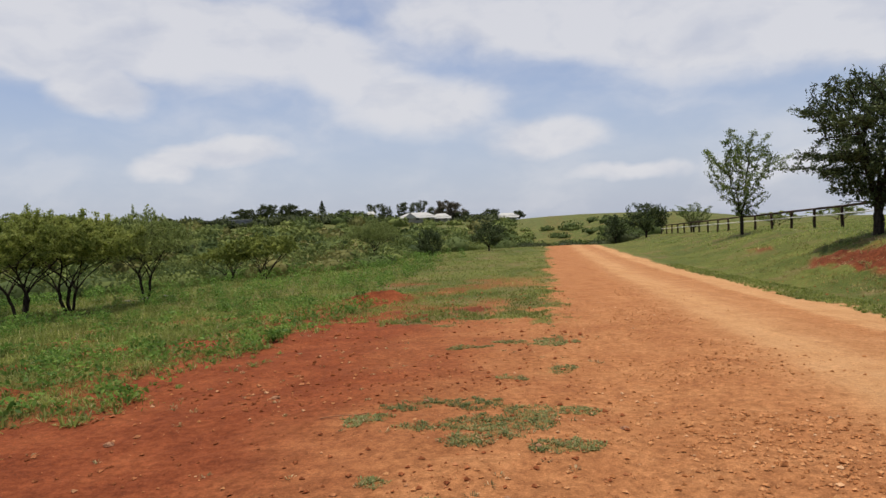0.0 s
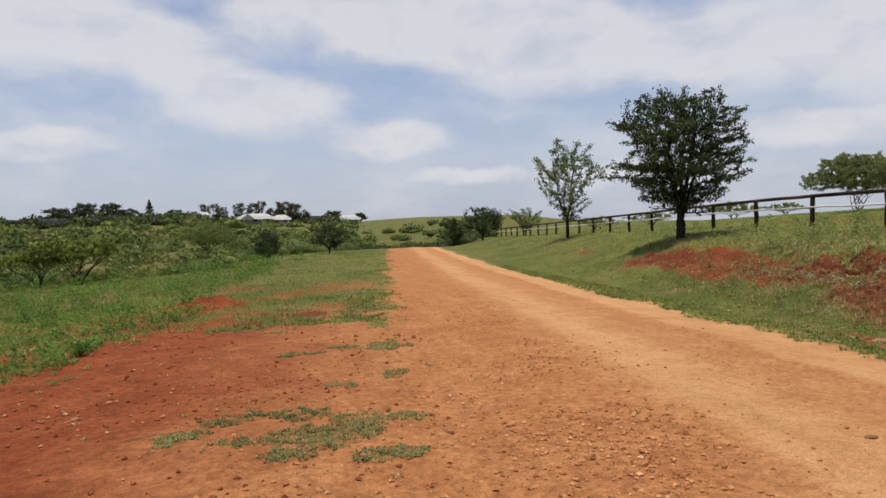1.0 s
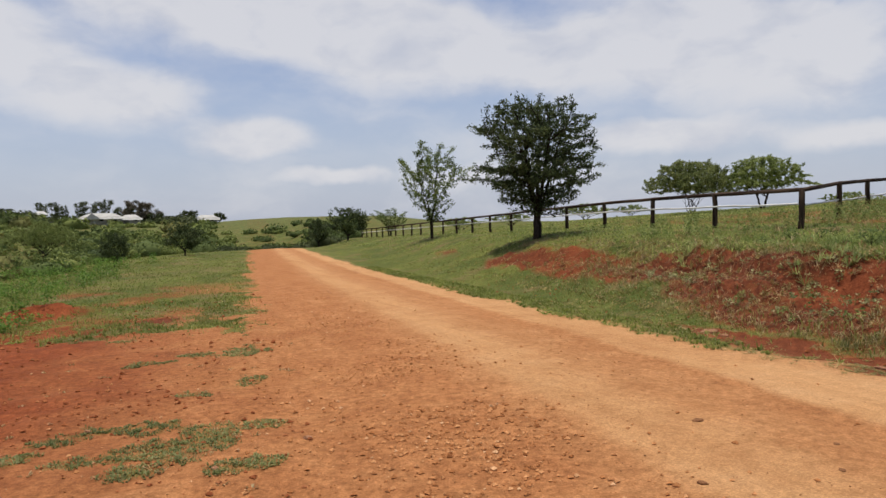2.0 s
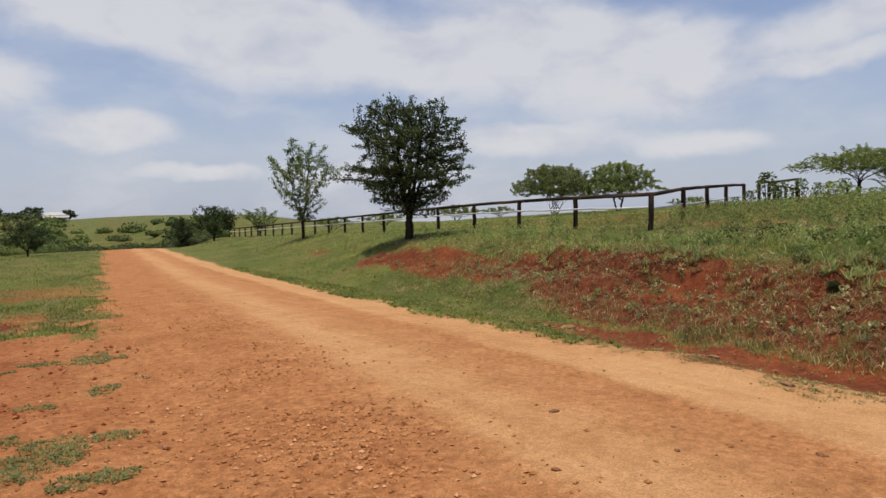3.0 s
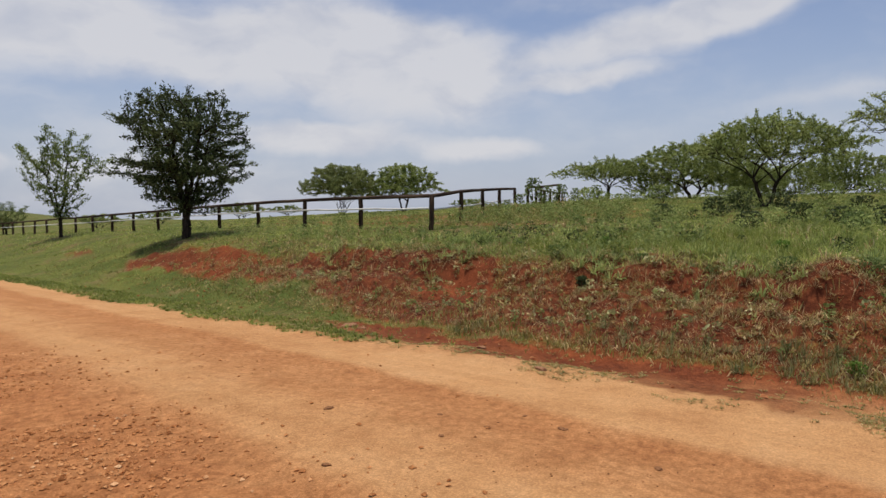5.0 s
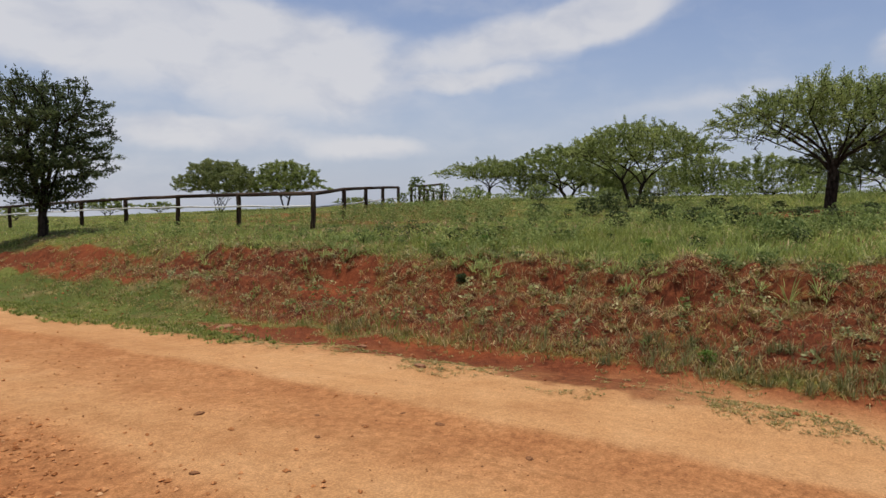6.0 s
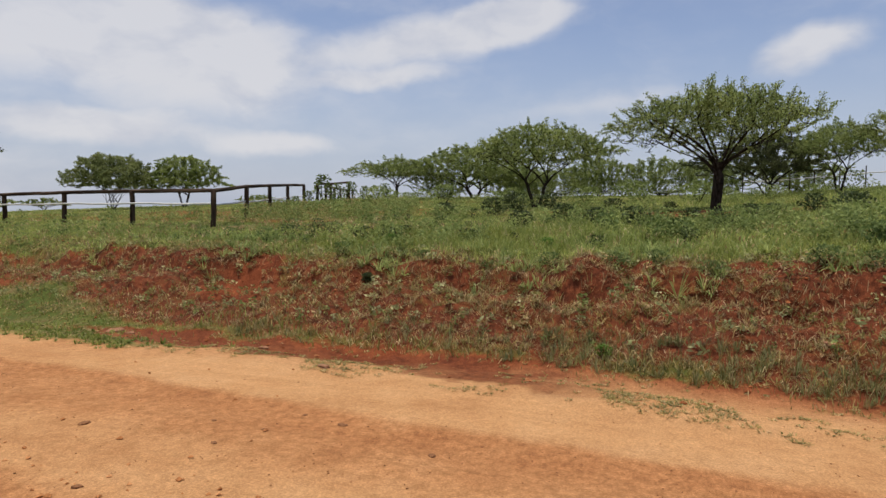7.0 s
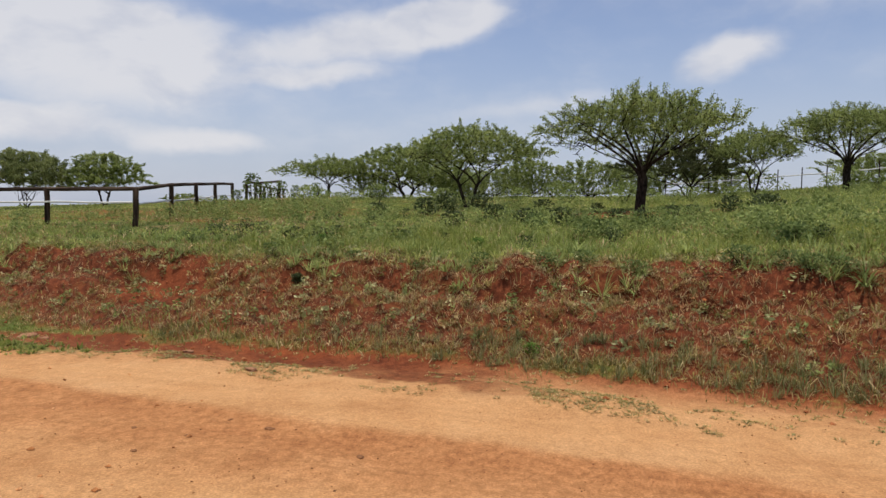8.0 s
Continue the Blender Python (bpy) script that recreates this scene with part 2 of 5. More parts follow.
    ox, oy = polar(91.0, 23.6)
    right = right * (1 - 0.95 * blob(x, y, ox, oy, 1.9, 2.3, n1))
    g = np.where(v > 3, right, g)
    q = v + 0.15 * m + 0.22 * (n2 - 0.5) + 0.10 * (n3 - 0.5) - 0.6 * step(5, 2, s) * step(5, 6, v)
    sand = np.interp(q, [2.1, 2.55, 2.8, 3.3, 3.7, 4.25, 4.58, 4.75, 5.7, 6.1, 6.7], [0.0, 0.30, 0.84, 0.86, 0.42, 0.24, 0.12, 0.92, 1.0, 0.8, 0.0])
    road = step(-2.9, 0.6, v + 2.4 * m) * step(7.2, 6.2, v + 1.2 * m)
    hidden = step(90, 82, s)
    sand, road = sand * hidden, road * hidden
    g = np.where(d > 60, np.where((v > 0.2) & (v < 5.4) & (s < 86), g, np.maximum(g, 0.92)), g)
    ve = v + 1.1 * (n3 - 0.5) + 0.9 * m
    g = g * (1 - step(0.1, 0.6, ve) * step(5.65, 5.25, v + 0.7 * (n3 - 0.5)) * step(6, 12, s) * step(90, 86, s))
    bare = np.maximum(bare, 0.72 * ditch)
    sand, road = sand * (1 - 0.8 * ditch * (v > 6)), road * (1 - 0.6 * ditch * (v > 6))
    # dark dug earth on the mound, and an ash patch in the grass beside it
    dug = np.exp(-(((x - mx + 0.2) / 0.9) ** 2 + ((y - my) / 0.45) ** 2)) * step(0.35, 0.6, fbm(x * 2.2 + 5, y * 2.2, 3))
    ax, ay = polar(ASH_AZ, ASH_D)
    ash = blob(x, y, ax, ay, 0.42, 0.5, n3)
    g = g * (1 - 0.9 * ash)
    return np.clip(g, 0, 1), sand, road, np.maximum(bare * (v > 3), np.maximum(0.6 * dug, 0.9 * ash))


# ---- materials ----
def material(name):
    m = bpy.data.materials.new(name)
    m.use_nodes = True
    m.node_tree.nodes.clear()
    return m, m.node_tree.nodes, m.node_tree.links


def ramp(nodes, stops):
    r = nodes.new("ShaderNodeValToRGB")
    while len(r.color_ramp.elements) < len(stops):
        r.color_ramp.elements.new(0.5)
    for e, (p, c) in zip(r.color_ramp.elements, stops):
        e.position, e.color = p, (*c, 1)
    return r


def mix(nodes, links, factor, a, b, kind="MIX"):
    n = nodes.new("ShaderNodeMix")
    n.data_type, n.blend_type = "RGBA", kind
    for key, value in (("Factor", factor), ("A", a), ("B", b)):
        if isinstance(value, (int, float)):
            n.inputs[key].default_value = value
        elif isinstance(value, tuple):
            n.inputs[key].default_value = (*value, 1)
        else:
            links.new(value, n.inputs[key])
    return n.outputs["Result"]


def tex(nodes, links, scale, detail=4.0, rough=0.55, source="Object"):
    c = nodes.new("ShaderNodeTexCoord")
    n = nodes.new("ShaderNodeTexNoise")
    n.inputs["Scale"].default_value, n.inputs["Detail"].default_value, n.inputs["Roughness"].default_value = scale, detail, rough
    links.new(c.outputs[source], n.inputs["Vector"])
    return n.outputs["Fac"]


def spread(nodes, links, value, lo, hi):
    r = nodes.new("ShaderNodeMapRange")
    r.interpolation_type = "SMOOTHSTEP"
    r.inputs["From Min"].default_value, r.inputs["From Max"].default_value = lo, hi
    links.new(value, r.inputs["Value"])
    return r.outputs[0]


def surface(nodes, links, colour, rough, bump=None, depth=0.01, metal=0.0, strength=1.0):
    p = nodes.new("ShaderNodeBsdfPrincipled")
    if isinstance(colour, tuple):
        p.inputs["Base Color"].default_value = (*colour, 1)
    else:
        links.new(colour, p.inputs["Base Color"])
    p.inputs["Roughness"].default_value, p.inputs["Metallic"].default_value = rough, metal
    p.inputs["Specular IOR Level"].default_value = 0.25 if rough < 0.7 else 0.04
    if bump is not None:
        b = nodes.new("ShaderNodeBump")
        b.inputs["Distance"].default_value, b.inputs["Strength"].default_value = depth, strength
        links.new(bump, b.inputs["Height"])
        links.new(b.outputs[0], p.inputs["Normal"])
    o = nodes.new("ShaderNodeOutputMaterial")
    links.new(p.outputs[0], o.inputs["Surface"])
    return p


def ground_material():
    m, n, l = material("earth_and_turf")
    fields = {}
    for key in ("grass", "sand", "road", "bare", "far_haze"):
        a = n.new("ShaderNodeAttribute")
        a.attribute_name = key
        fields[key] = a.outputs["Fac"]
    big, mid, small, grain = tex(n, l, 0.35, 5), tex(n, l, 1.7, 6, 0.65), tex(n, l, 9, 6, 0.7), tex(n, l, 60, 4, 0.75)
    red = ramp(n, [(0.3, (0.180, 0.046, 0.017)), (0.5, (0.240, 0.064, 0.023)), (0.7, (0.310, 0.092, 0.033))])
    l.new(mid, red.inputs[0])
    orange = ramp(n, [(0.3, (0.35, 0.140, 0.052)), (0.55, (0.43, 0.188, 0.072)), (0.75, (0.50, 0.240, 0.098))])
    l.new(mid, orange.inputs[0])
    pale = ramp(n, [(0.3, (0.45, 0.220, 0.090)), (0.5, (0.55, 0.298, 0.128)), (0.72, (0.61, 0.355, 0.168))])
    l.new(mix(n, l, 0.6, big, mid), pale.inputs[0])
    clay = ramp(n, [(0.34, (0.066, 0.020, 0.010)), (0.5, (0.135, 0.039, 0.017)), (0.68, (0.24, 0.074, 0.030))])
    l.new(small, clay.inputs[0])
    # streaks along the wheel tracks
    c = n.new("ShaderNodeTexCoord")
    turned = n.new("ShaderNodeMapping")
    turned.inputs["Rotation"].default_value = (0, 0, HEADING)
    turned.inputs["Scale"].default_value = (1.5, 0.12, 1)
    l.new(c.outputs["Object"], turned.inputs[0])
    streak = n.new("ShaderNodeTexNoise")
    streak.inputs["Scale"].default_value, streak.inputs["Detail"].default_value = 1.1, 6
    l.new(turned.outputs[0], streak.inputs["Vector"])
    soil = mix(n, l, fields["road"], red.outputs[0], orange.outputs[0])
    track = spread(n, l, streak.outputs["Fac"], 0.18, 0.55)
    sandy = n.new("ShaderNodeMath")
    sandy.operation = "MULTIPLY"
    mottle = n.new("ShaderNodeMath")
    mottle.operation = "MULTIPLY_ADD"
    mottle.inputs[1].default_value, mottle.inputs[2].default_value = 0.45, 0.55
    l.new(track, mottle.inputs[0])
    l.new(fields["sand"], sandy.inputs[0])
    l.new(mottle.outputs[0], sandy.inputs[1])
    soil = mix(n, l, sandy.outputs[0], soil, pale.outputs[0])
    lines = n.new("ShaderNodeMapping")
    lines.inputs["Rotation"].default_value = (0, 0, HEADING)
    lines.inputs["Scale"].default_value = (6.0, 0.30, 1)
    l.new(c.outputs["Object"], lines.inputs[0])
    rut = n.new("ShaderNodeTexNoise")
    rut.inputs["Scale"].default_value, rut.inputs["Detail"].default_value = 1.0, 5
    l.new(lines.outputs[0], rut.inputs["Vector"])
    soil = mix(n, l, fields["road"], soil, mix(n, l, 1.0, soil, mix(n, l, spread(n, l, rut.outputs["Fac"], 0.3, 0.7), (0.95, 0.94, 0.93), (1.04, 1.04, 1.04)), "MULTIPLY"))
    soil = mix(n, l, fields["bare"], soil, clay.outputs[0])
    turf = ramp(n, [(0.30, (0.055, 0.072, 0.018)), (0.44, (0.105, 0.138, 0.032)), (0.56, (0.150, 0.176, 0.046)), (0.68, (0.205, 0.190, 0.068))])
    l.new(mix(n, l, 0.5, mid, mix(n, l, 0.5, small, grain)), turf.inputs[0])
    # muted low-contrast turf colour that stands for haze over the far slopes
    hazed = mix(n, l, spread(n, l, mid, 0.3, 0.7), (0.100, 0.128, 0.042), (0.150, 0.168, 0.062))
    worn = spread(n, l, tex(n, l, 0.55, 6, 0.62), 0.50, 0.68)
    shaded = spread(n, l, tex(n, l, 0.23, 4, 0.5), 0.36, 0.62)
    sward = mix(n, l, 1.0, turf.outputs[0], mix(n, l, shaded, (0.68, 0.74, 0.68), (1.02, 0.98, 0.88)), "MULTIPLY")
    sward = mix(n, l, worn, sward, mix(n, l, small, (0.16, 0.115, 0.045), (0.24, 0.185, 0.085)))
    turf_colour = mix(n, l, fields["far_haze"], sward, hazed)
    broken = n.new("ShaderNodeMath")
    broken.operation = "MULTIPLY_ADD"
    broken.inputs[1].default_value = 2.2
    l.new(mix(n, l, 0.45, small, grain), broken.inputs[0])
    l.new(fields["grass"], broken.inputs[2])
    leafy = spread(n, l, broken.outputs[0], 1.50, 2.15)
    colour = mix(n, l, leafy, soil, turf_colour)
    speck = spread(n, l, grain, 0.40, 0.66)
    colour = mix(n, l, 0.55, colour, mix(n, l, speck, (0.62, 0.60, 0.58), (1.25, 1.25, 1.25)), "MULTIPLY")
    crumb = spread(n, l, tex(n, l, 13.0, 9, 0.72), 0.34, 0.66)
    loose = n.new("ShaderNodeMapRange")
    loose.inputs["To Min"].default_value, loose.inputs["To Max"].default_value = 0.95, 0.30
    l.new(sandy.outputs[0], loose.inputs["Value"])
    colour = mix(n, l, loose.outputs[0], colour, mix(n, l, crumb, (0.70, 0.66, 0.64), (1.22, 1.22, 1.22)), "MULTIPLY")
    relief = mix(n, l, 0.35, small, grain)
    p = surface(n, l, colour, 0.95, relief, 0.04, 0.0, 0.8)
    p.inputs["Specular IOR Level"].default_value = 0.08
    return m


def leaf_material(name, stops, through_light=0.5, rough=0.6, patch_scale=0.9):
    m, n, l = material(name)
    g = n.new("ShaderNodeNewGeometry")
    r = ramp(n, stops)
    l.new(g.outputs["Random Per Island"], r.inputs[0])
    patch = spread(n, l, tex(n, l, patch_scale, 4), 0.32, 0.68)
    colour = mix(n, l, 1.0, r.outputs[0], mix(n, l, patch, (0.66, 0.70, 0.62), (1.28, 1.22, 1.14)), "MULTIPLY")
    p = n.new("ShaderNodeBsdfPrincipled")
    p.inputs["Roughness"].default_value, p.inputs["Specular IOR Level"].default_value = rough, 0.12
    l.new(colour, p.inputs["Base Color"])
    t = n.new("ShaderNodeBsdfTranslucent")
    l.new(colour, t.inputs["Color"])
    b = n.new("ShaderNodeMixShader")
    b.inputs[0].default_value = through_light
    l.new(p.outputs[0], b.inputs[1])
    l.new(t.outputs[0], b.inputs[2])
    o = n.new("ShaderNodeOutputMaterial")
    l.new(b.outputs[0], o.inputs["Surface"])
    return m


def plain_material(name, dark, light, scale, rough=0.8, depth=0.01, stretch=(1, 1, 1), random_tone=0.0):
    m, n, l = material(name)
    c = n.new("ShaderNodeTexCoord")
    mp = n.new("ShaderNodeMapping")
    mp.inputs["Scale"].default_value = stretch
    l.new(c.outputs["Object"], mp.inputs[0])
    t = n.new("ShaderNodeTexNoise")
    t.inputs["Scale"].default_value, t.inputs["Detail"].default_value = scale, 6
    l.new(mp.outputs[0], t.inputs["Vector"])
    colour = mix(n, l, spread(n, l, t.outputs["Fac"], 0.32, 0.68), dark, light)
    if random_tone:
        info = n.new("ShaderNodeObjectInfo")
        tone = n.new("ShaderNodeMapRange")
        tone.inputs["To Min"].default_value, tone.inputs["To Max"].default_value = 1 - random_tone, 1 + random_tone
        l.new(info.outputs["Random"], tone.inputs["Value"])
        colour = mix(n, l, 1.0, colour, tone.outputs[0], "MULTIPLY")
    surface(n, l, colour, rough, t.outputs["Fac"] if depth > 0 else None, depth)
    return m


def island_material(name, stops, scale, rough=0.9):
    m, n, l = material(name)
    g = n.new("ShaderNodeNewGeometry")
    r = ramp(n, stops)
    l.new(g.outputs["Random Per Island"], r.inputs[0])
    t = tex(n, l, scale, 5)
    colour = mix(n, l, 1.0, r.outputs[0], mix(n, l, spread(n, l, t, 0.3, 0.7), (0.7, 0.7, 0.7), (1.2, 1.2, 1.2)), "MULTIPLY")
    surface(n, l, colour, rough)
    return m


EARTH = ground_material()
FIELD = leaf_material("field_grass_blades", [(0.0, (0.203, 0.237, 0.070)), (0.4, (0.311, 0.367, 0.102)), (0.82, (0.429, 0.469, 0.147)), (0.95, (0.475, 0.441, 0.203)), (1.0, (0.678, 0.576, 0.362))], 0.5, 0.6, 0.3)
PALE = leaf_material("pale_rosette_leaves", [(0.0, (0.213, 0.237, 0.100)), (0.5, (0.350, 0.362, 0.163)), (1.0, (0.550, 0.525, 0.288))], 0.3)
GRASS = leaf_material("grass_blades", [(0.0, (0.14, 0.170, 0.040)), (0.45, (0.215, 0.250, 0.060)), (0.85, (0.29, 0.31, 0.090)), (0.96, (0.37, 0.36, 0.13)), (1.0, (0.52, 0.45, 0.25))], 0.5)
WEED = leaf_material("dull_weed_leaves", [(0.0, (0.138, 0.184, 0.057)), (0.5, (0.247, 0.305, 0.098)), (1.0, (0.380, 0.425, 0.161))], 0.4)
LUSH = leaf_material("lush_weed_leaves", [(0.0, (0.075, 0.150, 0.028)), (0.5, (0.150, 0.265, 0.048)), (1.0, (0.250, 0.370, 0.085))], 0.45, 0.5)
STRAW = leaf_material("dry_grass", [(0.0, (0.17, 0.150, 0.048)), (0.45, (0.27, 0.240, 0.080)), (0.75, (0.39, 0.310, 0.130)), (1.0, (0.60, 0.47, 0.27))], 0.45, 0.6, 4.0)
DRY = leaf_material("dried_out_tufts", [(0.0, (0.17, 0.115, 0.050)), (0.4, (0.29, 0.200, 0.090)), (0.75, (0.44, 0.32, 0.160)), (1.0, (0.67, 0.53, 0.33))], 0.4, 0.6, 4.0)
FOOT = leaf_material("dull_tussock_blades", [(0.0, (0.10, 0.115, 0.040)), (0.5, (0.19, 0.205, 0.080)), (1.0, (0.34, 0.32, 0.17))], 0.4)
BANK_WEED = leaf_material("dark_bank_weed_leaves", [(0.0, (0.085, 0.124, 0.042)), (0.5, (0.156, 0.215, 0.072)), (1.0, (0.280, 0.338, 0.130))], 0.4)
CREEP = leaf_material("dull_creeping_grass", [(0.0, (0.125, 0.145, 0.050)), (0.5, (0.215, 0.235, 0.085)), (1.0, (0.35, 0.34, 0.16))], 0.45)
LITTER = leaf_material("brown_dead_grass", [(0.0, (0.10, 0.060, 0.030)), (0.5, (0.20, 0.130, 0.065)), (1.0, (0.38, 0.27, 0.15))], 0.2, 0.7, 4.0)
BROAD = leaf_material("dark_broad_leaves", [(0.0, (0.036, 0.050, 0.022)), (0.5, (0.070, 0.094, 0.038)), (1.0, (0.130, 0.160, 0.068))], 0.35, 0.5)
SPARSE = leaf_material("young_tree_leaves", [(0.0, (0.072, 0.102, 0.031)), (0.5, (0.144, 0.192, 0.060)), (1.0, (0.264, 0.312, 0.120))], 0.45, 0.5)
THORN = leaf_material("feathery_thorn_leaves", [(0.0, (0.140, 0.175, 0.055)), (0.5, (0.260, 0.310, 0.100)), (1.0, (0.400, 0.450, 0.170))], 0.5)
# thorn leaves darkened in colour to stand for shade within the tree behind
THORN_SHADED = leaf_material("shade_darkened_thorn_leaves", [(0.0, (0.045, 0.052, 0.024)), (0.5, (0.085, 0.098, 0.040)), (1.0, (0.150, 0.165, 0.070))], 0.35)
THORN_YELLOW = leaf_material("yellow_green_thorn_leaves", [(0.0, (0.16, 0.195, 0.048)), (0.5, (0.26, 0.30, 0.075)), (1.0, (0.38, 0.41, 0.120))], 0.5)
THORN_GREY = leaf_material("grey_green_thorn_leaves", [(0.0, (0.112, 0.133, 0.050)), (0.5, (0.210, 0.245, 0.092)), (1.0, (0.336, 0.364, 0.154))], 0.5)
HILL_LEAF = leaf_material("hillside_leaves", [(0.0, (0.124, 0.154, 0.046)), (0.5, (0.164, 0.197, 0.056)), (1.0, (0.214, 0.246, 0.073))], 0.25, 0.8, 0.12)
HILL_OLIVE = leaf_material("brownish_olive_hill_leaves", [(0.0, (0.135, 0.136, 0.046)), (0.5, (0.173, 0.170, 0.057)), (1.0, (0.221, 0.208, 0.073))], 0.25, 0.8, 0.12)
HILL_MOSS = leaf_material("mossy_hill_leaves", [(0.0, (0.073, 0.099, 0.034)), (0.5, (0.103, 0.134, 0.043)), (1.0, (0.137, 0.174, 0.055))], 0.25, 0.8, 0.12)
HILL_DARK = leaf_material("dark_hill_tree_leaves", [(0.0, (0.040, 0.051, 0.021)), (0.5, (0.067, 0.083, 0.032)), (1.0, (0.107, 0.123, 0.050))], 0.3)
BROWN_LEAF = leaf_material("brownish_tree_leaves", [(0.0, (0.072, 0.060, 0.044)), (0.5, (0.124, 0.104, 0.072)), (1.0, (0.169, 0.150, 0.104))], 0.15)
BARK = plain_material("dark_bark", (0.016, 0.012, 0.009), (0.052, 0.040, 0.030), 14, 0.9, 0.02, (1, 1, 0.3))
POST = plain_material("creosoted_post_wood", (0.028, 0.019, 0.014), (0.100, 0.068, 0.046), 16, 0.85, 0.008, (1, 1, 0.15), 0.35)
TAPE = plain_material("white_fence_tape", (0.58, 0.56, 0.52), (0.76, 0.74, 0.70), 5, 0.6, 0.001)
STONE = island_material("road_gravel", [(0.0, (0.32, 0.125, 0.044)), (0.5, (0.46, 0.198, 0.074)), (0.93, (0.56, 0.270, 0.112)), (1.0, (0.66, 0.39, 0.20))], 40)
EARTH_STONE = island_material("red_earth_stones", [(0.0, (0.20, 0.058, 0.022)), (0.6, (0.33, 0.110, 0.042)), (0.95, (0.44, 0.18, 0.075)), (1.0, (0.55, 0.30, 0.15))], 40)
CRUMB = island_material("dark_earth_crumbs", [(0.0, (0.10, 0.040, 0.018)), (0.6, (0.22, 0.090, 0.038)), (1.0, (0.40, 0.19, 0.085))], 40)
CLOD = plain_material("dark_clod", (0.140, 0.064, 0.030), (0.285, 0.132, 0.060), 3, 0.95, 0.0)
ROCK = plain_material("weathered_brown_rock", (0.22, 0.105, 0.055), (0.38, 0.20, 0.11), 3, 0.9, 0.004)
PALE_ROCK = plain_material("pale_grey_rock", (0.16, 0.145, 0.12), (0.30, 0.275, 0.235), 4, 0.9, 0.004)
PEBBLE = plain_material("reddish_pebble", (0.22, 0.10, 0.05), (0.42, 0.22, 0.12), 3, 0.9, 0.003)
WHITEWASH = plain_material("whitewashed_wall", (0.50, 0.48, 0.44), (0.66, 0.63, 0.58), 1.2, 0.85, 0.005)
ROOF = plain_material("painted_sheet_roof", (0.40, 0.385, 0.34), (0.52, 0.50, 0.44), 0.8, 0.6, 0.005)
DARK = plain_material("dark_glazing", (0.012, 0.013, 0.015), (0.03, 0.032, 0.035), 2, 0.2, 0.002)


# ---- mesh helpers ----
def mesh_from(name, verts, faces, smooth=False):
    """A mesh from arrays; all faces have the same number of corners."""
    verts, faces = np.asarray(verts, np.float32), np.asarray(faces, np.int32)
    me = bpy.data.meshes.new(name)
    k = faces.shape[1]
    me.vertices.add(len(verts))
    me.vertices.foreach_set("co", verts.ravel())
    me.loops.add(faces.size)
    me.loops.foreach_set("vertex_index", faces.ravel())
    me.polygons.add(len(faces))
    me.polygons.foreach_set("loop_start", np.arange(0, faces.size, k, dtype=np.int32))
    me.polygons.foreach_set("use_smooth", np.full(len(faces), smooth))
    me.update(calc_edges=True)
    me.validate()
    return me


def put(name, me, mat, parent=None, label=""):
    """Link a mesh as one object, under a thing or part if given."""
    ob = new(name, me)
    if not me.materials:
        me.materials.append(mat)
    ob.parent = parent
    if label:
        tagged(ob, label)
    return ob


def part(name, bm, mat, parent, label=""):
    me = bpy.data.meshes.new(name)
    bm.to_mesh(me)
    bm.free()
    return put(name, me, mat, parent, label)


def thing(name, x, y, z, label, category, group=""):
    ob = new(name)
    ob.empty_display_size = 0.2
    ob.location = (x, y, z)
    return tagged(ob, label, category, group)


def add_box(bm, x0, x1, y0, y1, z0, z1, bevel=0.0):
    m = Matrix.Translation(((x0 + x1) / 2, (y0 + y1) / 2, (z0 + z1) / 2)) @ Matrix.Diagonal((x1 - x0, y1 - y0, z1 - z0, 1))
    got = bmesh.ops.create_cube(bm, size=1, matrix=m)
    if bevel:
        edges = list({e for v in got["verts"] for e in v.link_edges})
        bmesh.ops.bevel(bm, geom=edges, offset=bevel, segments=1, affect="EDGES")


def tubes(a, b, ra, rb, sides):
    """Tapered prisms from points a to b."""
    d = b - a
    d = d / np.maximum(np.linalg.norm(d, axis=1, keepdims=True), 1e-9)
    helper = np.where(np.abs(d[:, 2:3]) > 0.9, [[1.0, 0, 0]], [[0, 0, 1.0]])
    u = np.cross(d, helper)
    u /= np.linalg.norm(u, axis=1, keepdims=True)
    w = np.cross(d, u)
    ang = np.arange(sides) * 2 * np.pi / sides
    ring = u[:, None] * np.cos(ang)[None, :, None] + w[:, None] * np.sin(ang)[None, :, None]
    lo, hi = a[:, None] + ring * ra[:, None, None], b[:, None] + ring * rb[:, None, None]
    verts = np.concatenate([lo, hi], 1).reshape(-1, 3)
    k = np.arange(sides)
    quad = np.stack([k, (k + 1) % sides, (k + 1) % sides + sides, k + sides], 1)
    faces = (np.arange(len(a))[:, None, None] * 2 * sides + quad[None]).reshape(-1, 4)
    return verts, faces


def leaf_quads(rng, centres, size, aspect, droop=0.0, along_dir=None):
    """One pointed leaf or spray of leaves at each place."""
    n = len(centres)
    u = rng.normal(size=(n, 3))
    if along_dir is not None:
        u = u * 0.75 + along_dir
    u[:, 2] -= droop
    u /= np.linalg.norm(u, axis=1, keepdims=True)
    w = np.cross(u, rng.normal(size=(n, 3)) + [[0, 0, 0.8]])
    w /= np.maximum(np.linalg.norm(w, axis=1, keepdims=True), 1e-6)
    length = size * rng.uniform(0.6, 1.35, (n, 1))
    p = np.stack([centres - u * length * 0.5, centres + w * length * aspect * 0.5, centres + u * length * 0.5, centres - w * length * aspect * 0.5], 1)
    return p.reshape(-1, 3), np.arange(4 * n).reshape(n, 4)


